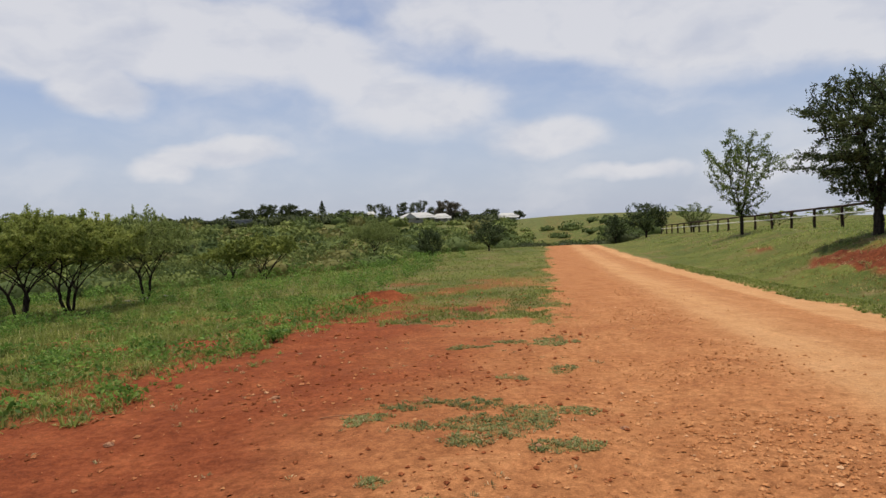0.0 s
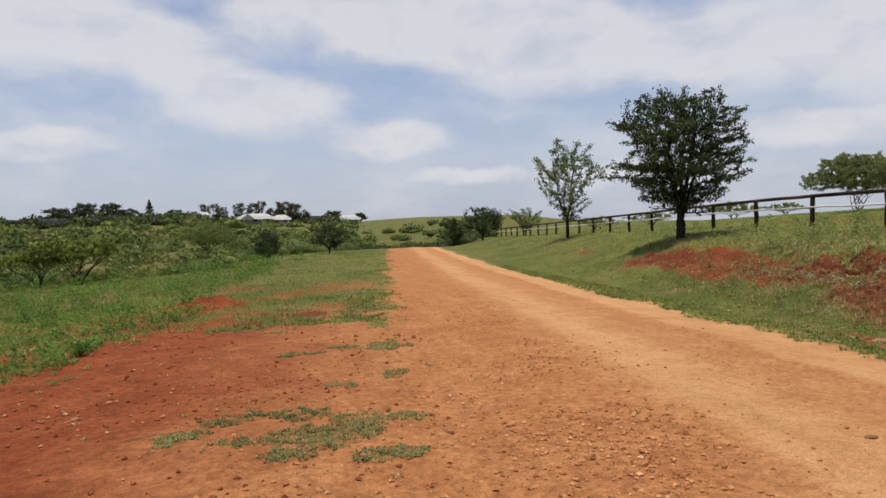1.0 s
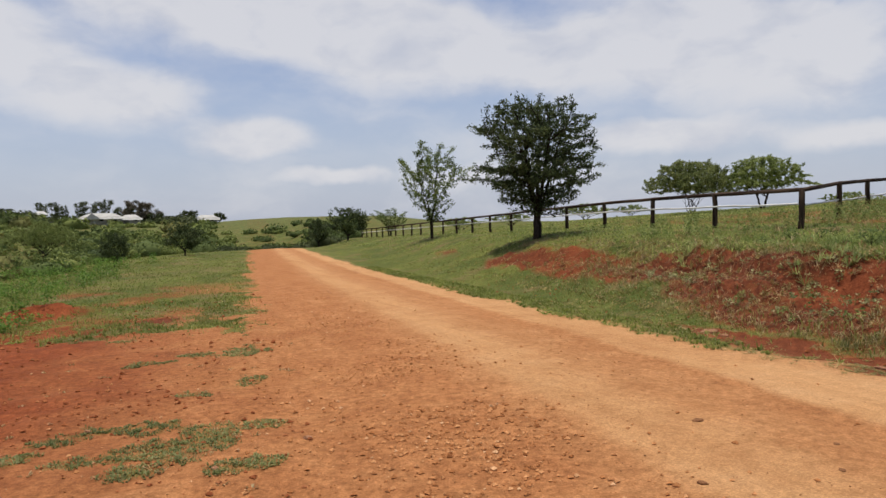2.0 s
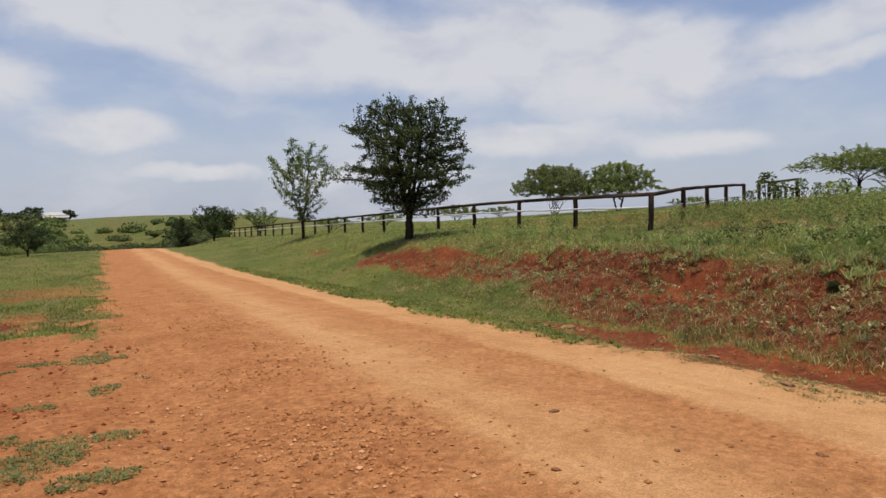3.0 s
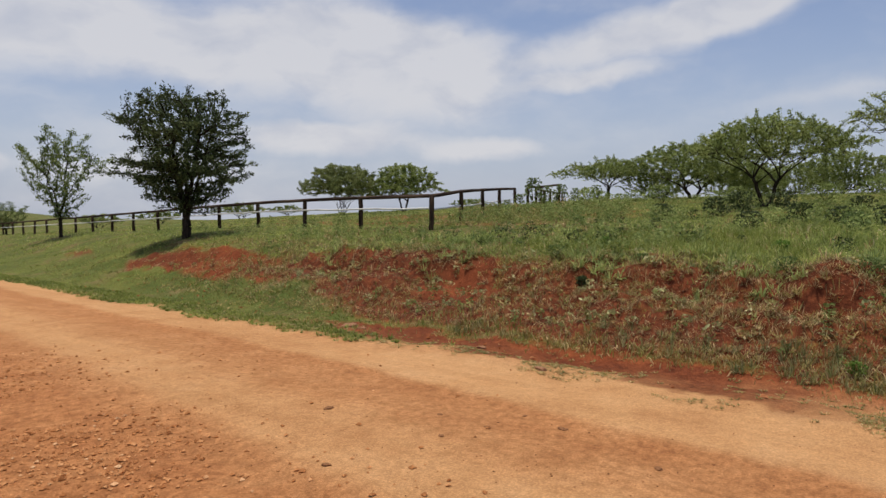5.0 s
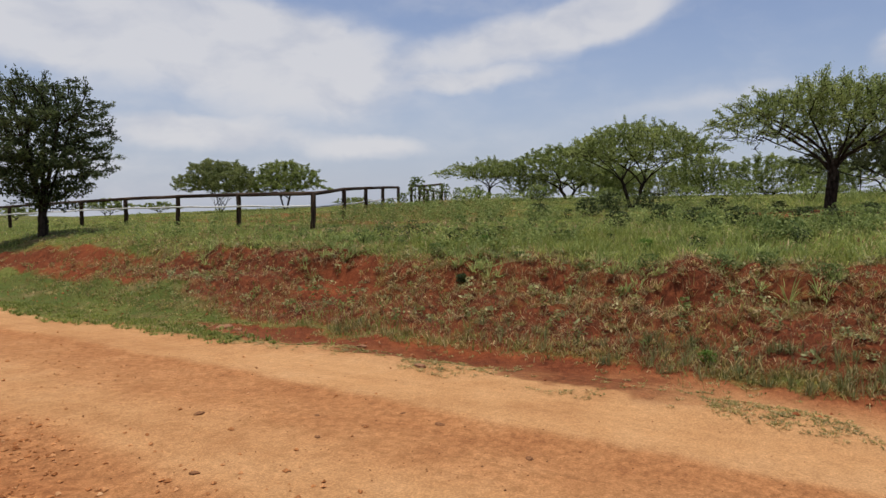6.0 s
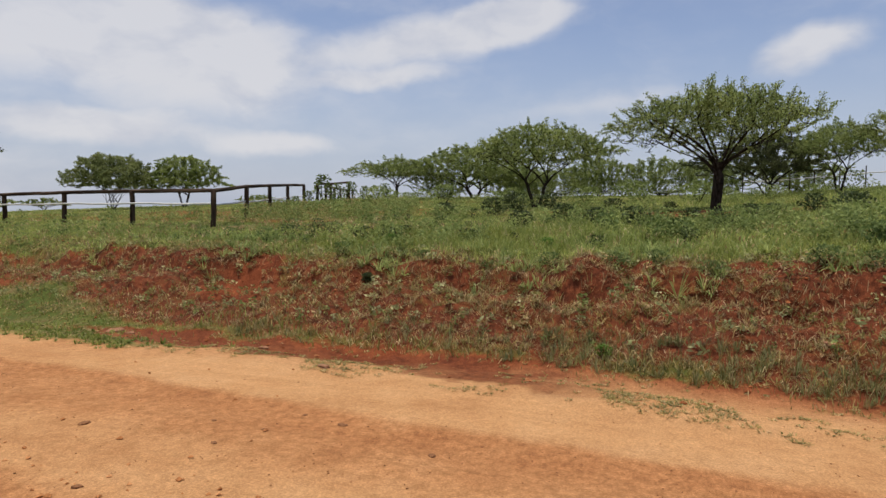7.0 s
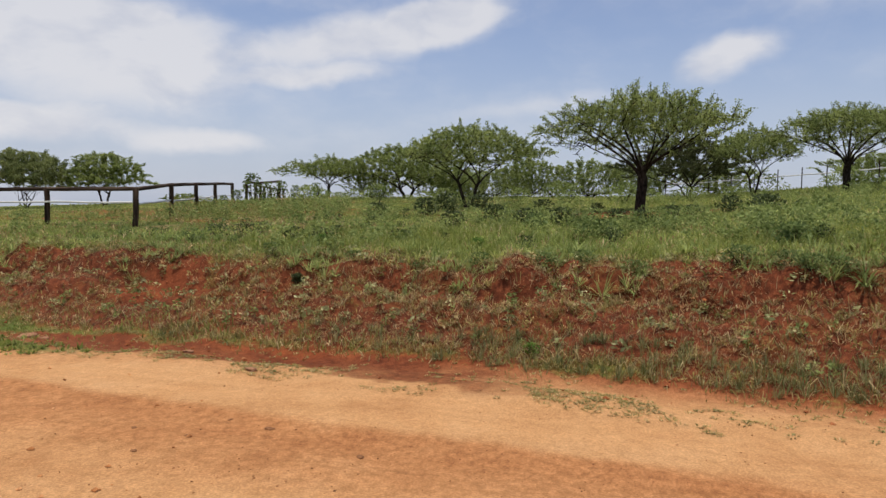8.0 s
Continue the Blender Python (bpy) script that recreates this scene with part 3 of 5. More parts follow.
# ---- trees ----
def grow(rng, targets, stems, reach, kill, pull_up=0.0, limit=90):
    """Branches that grow towards targets. Returns nodes and each one's parent."""
    nodes, parent = [], []
    for root, one in stems:
        last = root
        for p in one:
            nodes.append(np.array(p, float))
            parent.append(last)
            last = len(nodes) - 1
    nodes = np.array(nodes)
    alive = np.ones(len(targets), bool)
    dist = np.linalg.norm(targets[:, None] - nodes[None], axis=2)
    near, best = dist.argmin(1), dist.min(1)
    for _ in range(limit):
        if not alive.any():
            break
        idx = np.flatnonzero(alive)
        way = targets[idx] - nodes[near[idx]]
        way /= np.maximum(np.linalg.norm(way, axis=1, keepdims=True), 1e-6)
        total = np.zeros_like(nodes)
        np.add.at(total, near[idx], way)
        grown = np.unique(near[idx])
        way = total[grown]
        way /= np.maximum(np.linalg.norm(way, axis=1, keepdims=True), 1e-6)
        way = way + rng.normal(scale=0.22, size=way.shape)
        way[:, 2] += pull_up
        way /= np.linalg.norm(way, axis=1, keepdims=True)
        fresh = nodes[grown] + way * reach
        start = len(nodes)
        nodes = np.vstack([nodes, fresh])
        parent += list(grown)
        dist = np.linalg.norm(targets[:, None] - fresh[None], axis=2)
        j, dmin = dist.argmin(1), dist.min(1)
        closer = dmin < best
        near[closer], best[closer] = start + j[closer], dmin[closer]
        alive &= best > kill
        if len(nodes) > 6000:
            break
    return nodes, np.array(parent)


def branch_mesh(name, nodes, parent, tip, trunk_radius, power=2.0):
    weight = np.zeros(len(nodes))
    kids = np.bincount(parent[parent >= 0], minlength=len(nodes))
    weight[kids == 0] = 1
    for i in range(len(nodes) - 1, -1, -1):
        if parent[i] >= 0:
            weight[parent[i]] += weight[i]
    radius = tip * np.maximum(weight, 1) ** (1 / power)
    radius *= np.where(radius > 2.5 * tip, trunk_radius / radius.max(), 1)
    radius = np.maximum(radius, tip)
    child = np.flatnonzero(parent >= 0)
    a, b = nodes[parent[child]], nodes[child]
    ra, rb = radius[parent[child]], radius[child]
    ra = np.minimum(ra, rb * 1.7)
    thick = rb > 4 * tip
    v1, f1 = tubes(a[thick], b[thick], ra[thick], rb[thick], 8)
    v2, f2 = tubes(a[~thick], b[~thick], ra[~thick], rb[~thick], 3)
    me = mesh_from(name, np.vstack([v1, v2]), np.vstack([f1, f2 + len(v1)]), True)
    way = np.zeros_like(nodes)
    way[child] = b - a
    way /= np.maximum(np.linalg.norm(way, axis=1, keepdims=True), 1e-6)
    return me, radius, way


def crown_mesh(rng, name, nodes, radius, way, tip, per_node, reach, size, aspect, droop=0.0, thin=2.0, lowest=0.0):
    twig = np.flatnonzero((radius < thin * tip) & (nodes[:, 2] > lowest))
    where = np.repeat(twig, per_node)
    centres = nodes[where] + rng.normal(scale=reach, size=(len(where), 3)) * [1, 1, 0.75]
    v, f = leaf_quads(rng, centres, size, aspect, droop, way[where])
    return mesh_from(name, v, f)


def stem(rng, x, y, tx, ty, height, steps=5, sway=0.05):
    pts = []
    for k in range(steps + 1):
        t = k / steps
        pts.append((x + (tx - x) * t + rng.normal(scale=sway) * t, y + (ty - y) * t + rng.normal(scale=sway) * t, height * t - (0.15 if k == 0 else 0)))
    return pts


def thorn_tree(seed, mat, height=4.5, radius=3.4, under=0.50, edge=0.66, dome=0.30, fork=0.36, stems=1, limbs=10, count=1500, per_node=12, leaf=0.08, trunk=0.16, shoots=90, kill=0.26, lean=0.12):
    """A flat-topped thorn tree at the origin: limbs fan out under a shallow lens of fine leaves."""
    rng = np.random.RandomState(seed)
    unit = height / 5
    n = count * 3
    ang, r = rng.uniform(0, 2 * math.pi, n), np.sqrt(rng.rand(n))
    rim = 0.86 + 0.09 * np.sin(3 * ang + seed) + 0.07 * np.sin(5 * ang + 2.3 * seed) + 0.05 * np.sin(9 * ang + seed)
    lobes = rng.uniform(-0.8, 0.8, (14, 2))
    q = np.column_stack([np.cos(ang), np.sin(ang)]) * r[:, None]
    lump = np.min(np.linalg.norm(q[:, None] - lobes[None], axis=2), axis=1)
    top = 1 - dome * r ** 2.2 - 0.16 * lump
    low = np.minimum(under + (edge - under) * r ** 0.8, top - 0.04)
    z = top - (top - low) * rng.rand(n) ** 2.3
    ok = (r < rim) & (rng.rand(n) < 1.25 - 0.9 * lump)
    targets = (np.column_stack([q[:, 0] * rim * radius * 1.08, q[:, 1] * rim * radius * 1.08, z * height])[ok])[:count]
    # gather most of them into flat plates
    plates = targets[rng.choice(len(targets), max(20, count // 20), False)]
    own = rng.rand(len(targets)) < 0.72
    targets[own] = plates[rng.randint(0, len(plates), own.sum())] + rng.normal(size=(own.sum(), 3)) * [0.105 * radius, 0.105 * radius, 0.022 * height]
    trunks, tips = [], []
    for k in range(stems):
        a = 2 * math.pi * k / stems + seed
        off, far = (0.0, lean) if stems == 1 else (0.10, 0.13 * radius)
        one = stem(rng, off * math.cos(a), off * math.sin(a), far * math.cos(a), far * math.sin(a), fork * height, 6, 0.04)
        if k:
            one = one[1:]
        trunks.append((-1 if k == 0 else 0, one))
        tips.append(sum(len(p) for _, p in trunks) - 1)
    per = max(3, limbs // stems)
    for k in range(stems):
        one = trunks[k][1]
        for j in range(per):
            a = 2 * math.pi * (j + 0.7 * rng.rand()) / per + seed * 1.7
            back = rng.randint(0, 2)
            fx, fy, fz = one[-1 - back]
            out_by = rng.uniform(0.36, 0.78) * radius
            end = (under + 0.10 + (edge - under) * out_by / radius) * height + rng.uniform(-0.02, 0.18) * height
            sway = rng.normal(scale=0.05 * radius, size=2)
            trunks.append((tips[k] - back, [(fx + out_by * t * math.cos(a) + sway[0] * math.sin(3 * t), fy + out_by * t * math.sin(a) + sway[1] * math.sin(3 * t), fz + (end - fz) * t ** 0.68) for t in (0.17, 0.33, 0.5, 0.67, 0.83, 1.0)]))
    nodes, parent = grow(rng, targets, trunks, 0.17 * unit, kill * unit)
    # upright shoots over the crown
    radial = np.hypot(nodes[:, 0], nodes[:, 1]) / radius
    high = np.flatnonzero(nodes[:, 2] > (1 - dome * np.minimum(radial, 1) ** 2.2 - 0.20) * height)
    fresh, roots = [], []
    for i in rng.choice(high, min(shoots, len(high)), False):
        way = np.array((nodes[i, 0] / radius * 0.9, nodes[i, 1] / radius * 0.9, 1.0)) + rng.normal(scale=0.28, size=3)
        way /= np.linalg.norm(way)
        last = i
        for k in range(rng.randint(2, 6)):
            fresh.append((nodes[last] if last < len(nodes) else fresh[last - len(nodes)]) + way * 0.11 * unit)
            roots.append(last)
            last = len(nodes) + len(fresh) - 1
    if fresh:
        nodes, parent = np.vstack([nodes, fresh]), np.concatenate([parent, roots])
    tip = 0.0105 * unit
    wood, rad, way = branch_mesh("trunk", nodes, parent, tip, trunk, 1.65)
    # leaves sit in flat layers along the twigs, fewer on the underside
    lower = (under + (edge - under) * np.minimum(np.hypot(nodes[:, 0], nodes[:, 1]) / radius, 1) ** 0.8) * height
    bare = (nodes[:, 2] < lower) | ((nodes[:, 2] < lower + 0.09 * height) & (rng.rand(len(nodes)) < 0.7))
    twig = np.flatnonzero((rad < 2.6 * tip) & ~bare)
    where = np.repeat(twig, per_node)
    centres = nodes[where] + rng.normal(size=(len(where), 3)) * [0.075 * unit, 0.075 * unit, 0.04 * unit]
    v, f = leaf_quads(rng, centres, leaf, 0.42, 0.0, way[where] * [1.2, 1.2, 0.7])
    tree = thing("thorn_tree", 0, 0, 0, "", "")
    put("trunk", wood, BARK, tree)
    put("crown", mesh_from("crown", v, f), mat, tree)
    return tree


def broad_stems(rng, fork, height, radius, tiers=0):
    one = stem(rng, 0, 0, 0.05, 0.02, fork * height, 6, 0.02)
    out = [(-1, one)]
    count = len(one)
    for j in range(7):
        a = 2 * math.pi * (j + 0.6 * rng.rand()) / 7
        back = rng.randint(0, 3)
        fx, fy, fz = one[-1 - back]
        side, up = (rng.uniform(0.15, 0.35) * radius, rng.uniform(0.12, 0.22) * height) if not tiers else (rng.uniform(0.12, 0.42) * radius, rng.uniform(0.40, 0.62) * height)
        limb = [(fx + side * t * math.cos(a), fy + side * t * math.sin(a), fz + up * t) for t in (0.12, 0.25, 0.37, 0.5, 0.62, 0.75, 0.87, 1.0)]
        out.append((len(one) - 1 - back, limb))
        first = count
        count += len(limb)
        # level side branches off the limb
        for q in range(tiers):
            i = rng.randint(0, len(limb))
            b = a + rng.uniform(-1.1, 1.1)
            reach, rise = rng.uniform(0.30, 0.55) * radius, rng.uniform(-0.01, 0.05) * height
            px, py, pz = limb[i]
            out.append((first + i, [(px + reach * t * math.cos(b), py + reach * t * math.sin(b), pz + rise * t) for t in (0.25, 0.5, 0.75, 1.0)]))
            count += 4
    return out


ROUND = ((0, 0.10, 0.28, 0.55, 0.75, 0.9, 1.0), (0.30, 0.60, 1.0, 0.84, 0.90, 0.74, 0.30))
TIERED = ((0, 0.08, 0.18, 0.33, 0.48, 0.68, 0.85, 0.95, 1.0), (0.18, 0.42, 0.76, 1.0, 0.84, 0.92, 0.76, 0.56, 0.30))
VASE = ((0, 0.15, 0.4, 0.68, 0.85, 1.0), (0.15, 0.50, 0.78, 1.0, 0.85, 0.35))


def broad_tree(seed, mat, height=6.8, radius=3.2, low=0.22, count=900, per_node=6, leaf=0.17, trunk=0.20, fork=0.18, kill=0.30, reach=0.20, scatter=0.16, ragged=0.3, droop=0.1, clumps=60, clump_size=0.95, name="broadleaf_tree", spray=0.0, shape=ROUND, lift=0.35, inner=0.35, flat=0.2, pull=0.12, tiers=0):
    rng = np.random.RandomState(seed)
    outline = lambda t: np.interp(t, *shape)
    pts = []
    centres = []
    while len(centres) < clumps:
        t, a = rng.rand(), rng.uniform(0, 2 * math.pi)
        r = outline(t) * (inner + (1 - inner) * rng.rand() ** 0.6) * rng.uniform(1 - ragged * 0.5, 1 + ragged * 0.25)
        c = np.array((r * math.cos(a) * radius, r * math.sin(a) * radius, (low + (1 - low) * t) * height))
        if all(np.linalg.norm((c - o) * [1, 1, 1.6]) > clump_size * 0.9 for o in centres):
            centres.append(c)
        elif rng.rand() < 0.02:
            centres.append(c)
    for c in centres:
        out = np.array((c[0], c[1], 0.0)) / radius
        q = rng.normal(size=(max(6, count // clumps), 3)) * [0.5, 0.5, flat] * clump_size
        q[:, 2] += 0.25 * (q @ out)
        if spray:
            level = (c[2] / height - low) / (1 - low)
            way = np.array((out[0], out[1], lift * (0.35 + 1.3 * level)))
            way /= np.linalg.norm(way)
            q = q * [0.5, 0.5, 0.6] + rng.uniform(-1, 1, (len(q), 1)) * spray * clump_size * way
        pts.extend(c + q)
    targets = np.array(pts)
    nodes, parent = grow(rng, targets, broad_stems(rng, fork, height, radius, tiers), reach, kill, pull)
    tip = 0.011
    wood, rad, way = branch_mesh("trunk", nodes, parent, tip, trunk)
    crown = crown_mesh(rng, "crown", nodes, rad, way * 1.4, tip, per_node, scatter, leaf, 0.42, droop, 2.2, low * height * 0.9)
    tree = thing(name, 0, 0, 0, "", "")
    put("trunk", wood, BARK, tree)
    put("crown", crown, mat, tree)
    return tree


def plant(model, az, d, turn, wide=1.0, tall=1.0, label="", category="tree", group="", sink=0.05, z=None):
    """A copy of a tree on the ground."""
    x, y = polar(az, d)
    base = ground_at(x, y) if z is None else z
    m = pose(x, y, base - sink, 0, 0, turn) @ Matrix.Diagonal((wide, wide, tall, 1))
    return tagged(copy_thing(model, m), label, category, group)


def discard(model):
    for o in (*model.children_recursive, model):
        bpy.data.objects.remove(o)


# ---- ground: one sheet out to the horizon ----
def build_ground():
    az = np.concatenate([np.arange(-180, -44, 2.0), np.arange(-44, 118, 0.36), np.arange(118, 180, 2.0)])
    rad = np.concatenate([[0.0], np.geomspace(0.6, 30, 285), np.geomspace(30.6, 4200, 90)])
    A, D = np.meshgrid(np.radians(az), rad[1:])
    x, y = (D * np.sin(A)).ravel(), (D * np.cos(A)).ravel()
    x, y = np.append(x, 0.0), np.append(y, 0.0)
    z = terrain(x, y)
    n, k = len(az), len(rad) - 1
    i = np.arange(k - 1)[:, None] * n
    j = np.arange(n)[None]
    jn = (j + 1) % n
    quads = np.stack([i + j, i + n + j, i + n + jn, i + jn], 2).reshape(-1, 4)
    quads = quads[:, ::-1]
    # close the middle, under the camera
    hub = np.full(n // 2, n * k)
    even = np.arange(0, n - 1, 2)[: n // 2]
    cap = np.stack([hub[: len(even)], even + 0, even + 1, (even + 2) % n], 1)[:, ::-1]
    quads = np.vstack([quads, cap])
    me = mesh_from("ground", np.column_stack([x, y, z]), quads, True)
    g, sand, road, bare = cover(x, y)
    # the last field paints distance haze into the turf colour
    for key, value in (("grass", g), ("sand", sand), ("road", road), ("bare", bare), ("far_haze", 0.85 * step(110, 260, np.hypot(x, y)))):
        at = me.attributes.new(key, "FLOAT", "POINT")
        at.data.foreach_set("value", np.asarray(value, np.float32))
    ob = put("ground", me, EARTH)
    return tagged(ob, "red earth, gravel road and grassy slopes under open sky", "ground", kind="structure")


build_ground()

# ---- the large trees ----
FENCE_V = 15.0
big = broad_tree(4, BROAD, 5.45, 2.50, 0.20, 3600, 11, 0.12, 0.17, 0.18, 0.15, 0.12, 0.075, 0.5, 0.0, 140, 0.62, "broadleaf_tree", 0.9, TIERED, 0.12, 0.15, 0.07, 0.0, 6)
plant(big, 32.1, 28, 20, 1.0, 1.0, "dark green broadleaf tree with a spreading crown on the grass verge")
discard(big)
young = broad_tree(8, SPARSE, 6.3, 2.25, 0.24, 900, 17, 0.145, 0.10, 0.24, 0.26, 0.2, 0.095, 0.9, 0.0, 52, 0.66, "broadleaf_tree", 1.2, VASE, 1.1, 0.15, 0.2, 0.12)
plant(young, 23.2, 49, 60, 1.1, 1, "slender young tree with thin open foliage beside the fence")
dark_round = broad_tree(12, BROAD, 3.9, 2.4, 0.25, 420, 12, 0.26, 0.12, 0.2, 0.3, 0.2, 0.18, 0.25, 0.0, 30, 0.8, "round_tree")
plant(dark_round, 16.1, 85, 0, 1, 1, "small dark round-headed tree near the road's bend")
plant(dark_round, 13.7, 90, 90, 0.6, 0.92, "narrow dark green tree beyond the road's bend")
plant(young, 19.7, 76, 200, 0.95, 0.45, "low sapling with bare arching twigs by the fence")

wide = thorn_tree(5, THORN, 4.2, 3.5, 0.40, 0.60, 0.24, 0.36, 1, 16, 3400, 12, 0.085, 0.18, 170, 0.20)
umbrella = thorn_tree(14, THORN, 3.55, 3.3, 0.42, 0.55, 0.30, 0.33, 2, 14, 2400, 11, 0.095, 0.11, 120, 0.23)
dense = thorn_tree(19, THORN, 3.7, 3.3, 0.20, 0.34, 0.46, 0.20, 2, 12, 1900, 13, 0.115, 0.12, 60, 0.26)
shady = thorn_tree(21, THORN_SHADED, 3.7, 3.4, 0.22, 0.34, 0.42, 0.20, 3, 14, 1900, 16, 0.11, 0.13, 50, 0.26)
open_top = thorn_tree(11, THORN_GREY, 4.1, 3.15, 0.30, 0.34, 0.54, 0.16, 4, 16, 2300, 20, 0.115, 0.09, 60, 0.25)
domed = thorn_tree(29, THORN, 4.1, 2.85, 0.28, 0.32, 0.54, 0.26, 2, 12, 2100, 22, 0.115, 0.11, 30, 0.25)
rounder = thorn_tree(23, THORN, 3.8, 3.1, 0.0, 0.03, 0.55, 0.08, 3, 12, 1300, 12, 0.13, 0.12, 50, 0.30)
far_round = thorn_tree(24, THORN, 3.8, 3.3, 0.22, 0.36, 0.46, 0.16, 2, 10, 460, 10, 0.24, 0.11, 30, 0.42)
yellow = thorn_tree(31, THORN_YELLOW, 3.3, 2.8, 0.40, 0.52, 0.30, 0.30, 3, 15, 2000, 19, 0.088, 0.105, 120, 0.25)
flat_yellow = thorn_tree(37, THORN_YELLOW, 2.4, 2.4, 0.42, 0.60, 0.26, 0.2, 3, 12, 900, 20, 0.11, 0.09, 50, 0.32)

plant(wide, 91.8, 25, 40, 0.96, 0.97, "flat-topped thorn tree with a dark leaning trunk on the raised grass")
plant(umbrella, 77.9, 30, 10, 1.0, 1.0, "grey-green flat-topped thorn tree with forked stems")
plant(dense, 72.6, 45, 70, 1.25, 0.98, "thorn tree with a dense green crown on the field")
plant(umbrella, 66.1, 45, 130, 0.92, 0.78, "small flat-topped thorn tree at the edge of the field")
plant(rounder, 82.6, 45, 200, 0.75, 0.74, "low green thorn bush behind the other trees")
plant(rounder, 87.6, 46, 260, 1.0, 0.68, "low green thorn bush behind the other trees")
plant(shady, 95.2, 42, 320, 1.0, 0.97, "dense shaded thorn tree standing behind a larger one")
plant(umbrella, 99.9, 38, 150, 0.72, 0.95, "thorn tree with a forked trunk near the white tape fence")
plant(wide, 106.0, 34, 240, 0.86, 0.84, "broad thorn tree with bare lower branches at the field's edge")
plant(rounder, 107.6, 55, 30, 1.1, 0.62, "low green thorn bush on the far slope")
plant(open_top, 44.1, 55, 60, 1.08, 1.04, "grey-green flat-topped thorn tree behind the fence")
plant(domed, 49.2, 55, 110, 1.03, 0.97, "rounded green thorn tree behind the fence")
for az, d, w, h, turn in [(75.5, 50, 1.0, 0.66, 15), (80.0, 50, 0.9, 0.6, 80), (92.0, 50, 0.9, 0.66, 200), (69.8, 47, 0.7, 0.5, 40), (77.0, 44, 0.7, 0.52, 140), (97.4, 48, 0.9, 0.6, 310)]:
    plant(rounder, az, d, turn, w, h, "low dense thorn bush at the back of the field", "bush", "bushes at the back of the field")
for az, d, w, h, turn in [(35.9, 80, 0.95, 0.5, 0), (25.6, 80, 0.85, 0.42, 50), (54.6, 80, 0.7, 0.35, 100), (39.5, 85, 0.7, 0.38, 150), (29.8, 84, 0.9, 0.42, 210)]:
    plant(far_round, az, d, turn, w, h, "distant low flat-topped thorn tree beyond the fence", group="distant trees beyond the fence")

plant(yellow, -32.6, 24, 0, 1.0, 1.0, "yellow-green thorn tree with dark forked stems in the meadow", group="meadow thorn trees")
plant(yellow, -29.6, 26, 140, 1.0, 1.0, "yellow-green thorn tree with dark forked stems in the meadow", group="meadow thorn trees")
plant(yellow, -36.5, 27, 200, 1.0, 0.95, "yellow-green thorn tree with dark forked stems in the meadow", group="meadow thorn trees")
plant(umbrella, -24.3, 28, 80, 0.66, 0.96, "green thorn tree with two slender stems in the meadow")
plant(flat_yellow, -15.4, 45, 30, 1.1, 1.2, "low flat yellow-green thorn tree at the meadow's edge")
plant(flat_yellow, -18.0, 46, 130, 0.95, 1.0, "low flat yellow-green thorn tree at the meadow's edge")
plant(umbrella, -6.3, 55, 210, 0.68, 1.02, "single thorn tree with a flat crown above the valley")
for az, d, w, h, turn in [(-11.5, 62, 0.55, 0.55, 20), (-9.2, 80, 0.7, 0.7, 70), (-20.5, 60, 0.6, 0.55, 120), (-22.5, 78, 0.8, 0.7, 160), (-3.8, 84, 0.75, 0.7, 210),
                          (-13.5, 90, 0.8, 0.75, 260), (-17.0, 100, 0.9, 0.8, 300), (-7.4, 105, 0.9, 0.8, 340), (-1.0, 96, 0.8, 0.7, 15), (1.6, 90, 0.7, 0.65, 55)]:
    plant(far_round, az, d, turn, w, h, "olive thorn tree with a low flat crown on the hillside", group="hillside thorn trees")
plant(dark_round, -1.7, 53, 0, 0.4, 0.6, "upright dark shrub on the meadow's edge", "shrub")
plant(dark_round, 3.3, 68, 60, 0.7, 0.72, "dark spreading shrub beside the road's end", "shrub")

for model in (young, dark_round, wide, umbrella, dense, shady, open_top, domed, rounder, far_round, yellow, flat_yellow):
    discard(model)


# ---- wooden fence along the field ----
def pole_mesh(name, length, r0, r1, seed, sides=9):
    """A round pole up the z axis, a little crooked, with rounded ends."""
    rng = np.random.RandomState(seed)
    bm = bmesh.new()
    rings = []
    for t, k in ((0, 1), (0.25, 1), (0.5, 1), (0.75, 1), (0.985, 1), (1.0, 0.72)):
        c = rng.normal(scale=0.008, size=2) if 0 < t < 0.98 else (0, 0)
        r = (r0 + (r1 - r0) * t) * k
        rings.append([bm.verts.new((c[0] + r * math.cos(2 * math.pi * i / sides) * rng.uniform(0.95, 1.05), c[1] + r * math.sin(2 * math.pi * i / sides), t * length)) for i in range(sides)])
    for lo, hi in zip(rings, rings[1:]):
        for i in range(sides):
            bm.faces.new((lo[i], lo[(i + 1) % sides], hi[(i + 1) % sides], hi[i])).smooth = True
    bm.faces.new(rings[-1])
    bm.faces.new(rings[0][::-1])
    me = bpy.data.meshes.new(name)
    bm.to_mesh(me)
    bm.free()
    return me


def between(a, b):
    """The matrix that turns a pole of length 1 up the z axis into one from a to b."""
    a, b = Vector(a), Vector(b)
    d = b - a
    return Matrix.Translation(a) @ d.to_track_quat("Z", "Y").to_matrix().to_4x4() @ Matrix.Diagonal((1, 1, d.length, 1))


POSTS = [pole_mesh("post", 1.0, 0.085, 0.08, 40 + k) for k in range(4)]
RAILS = [pole_mesh("rail", 1.0, 0.065, 0.06, 60 + k) for k in range(4)]
TAPES = [pole_mesh("tape", 1.0, 0.03, 0.03, 80, 5)]


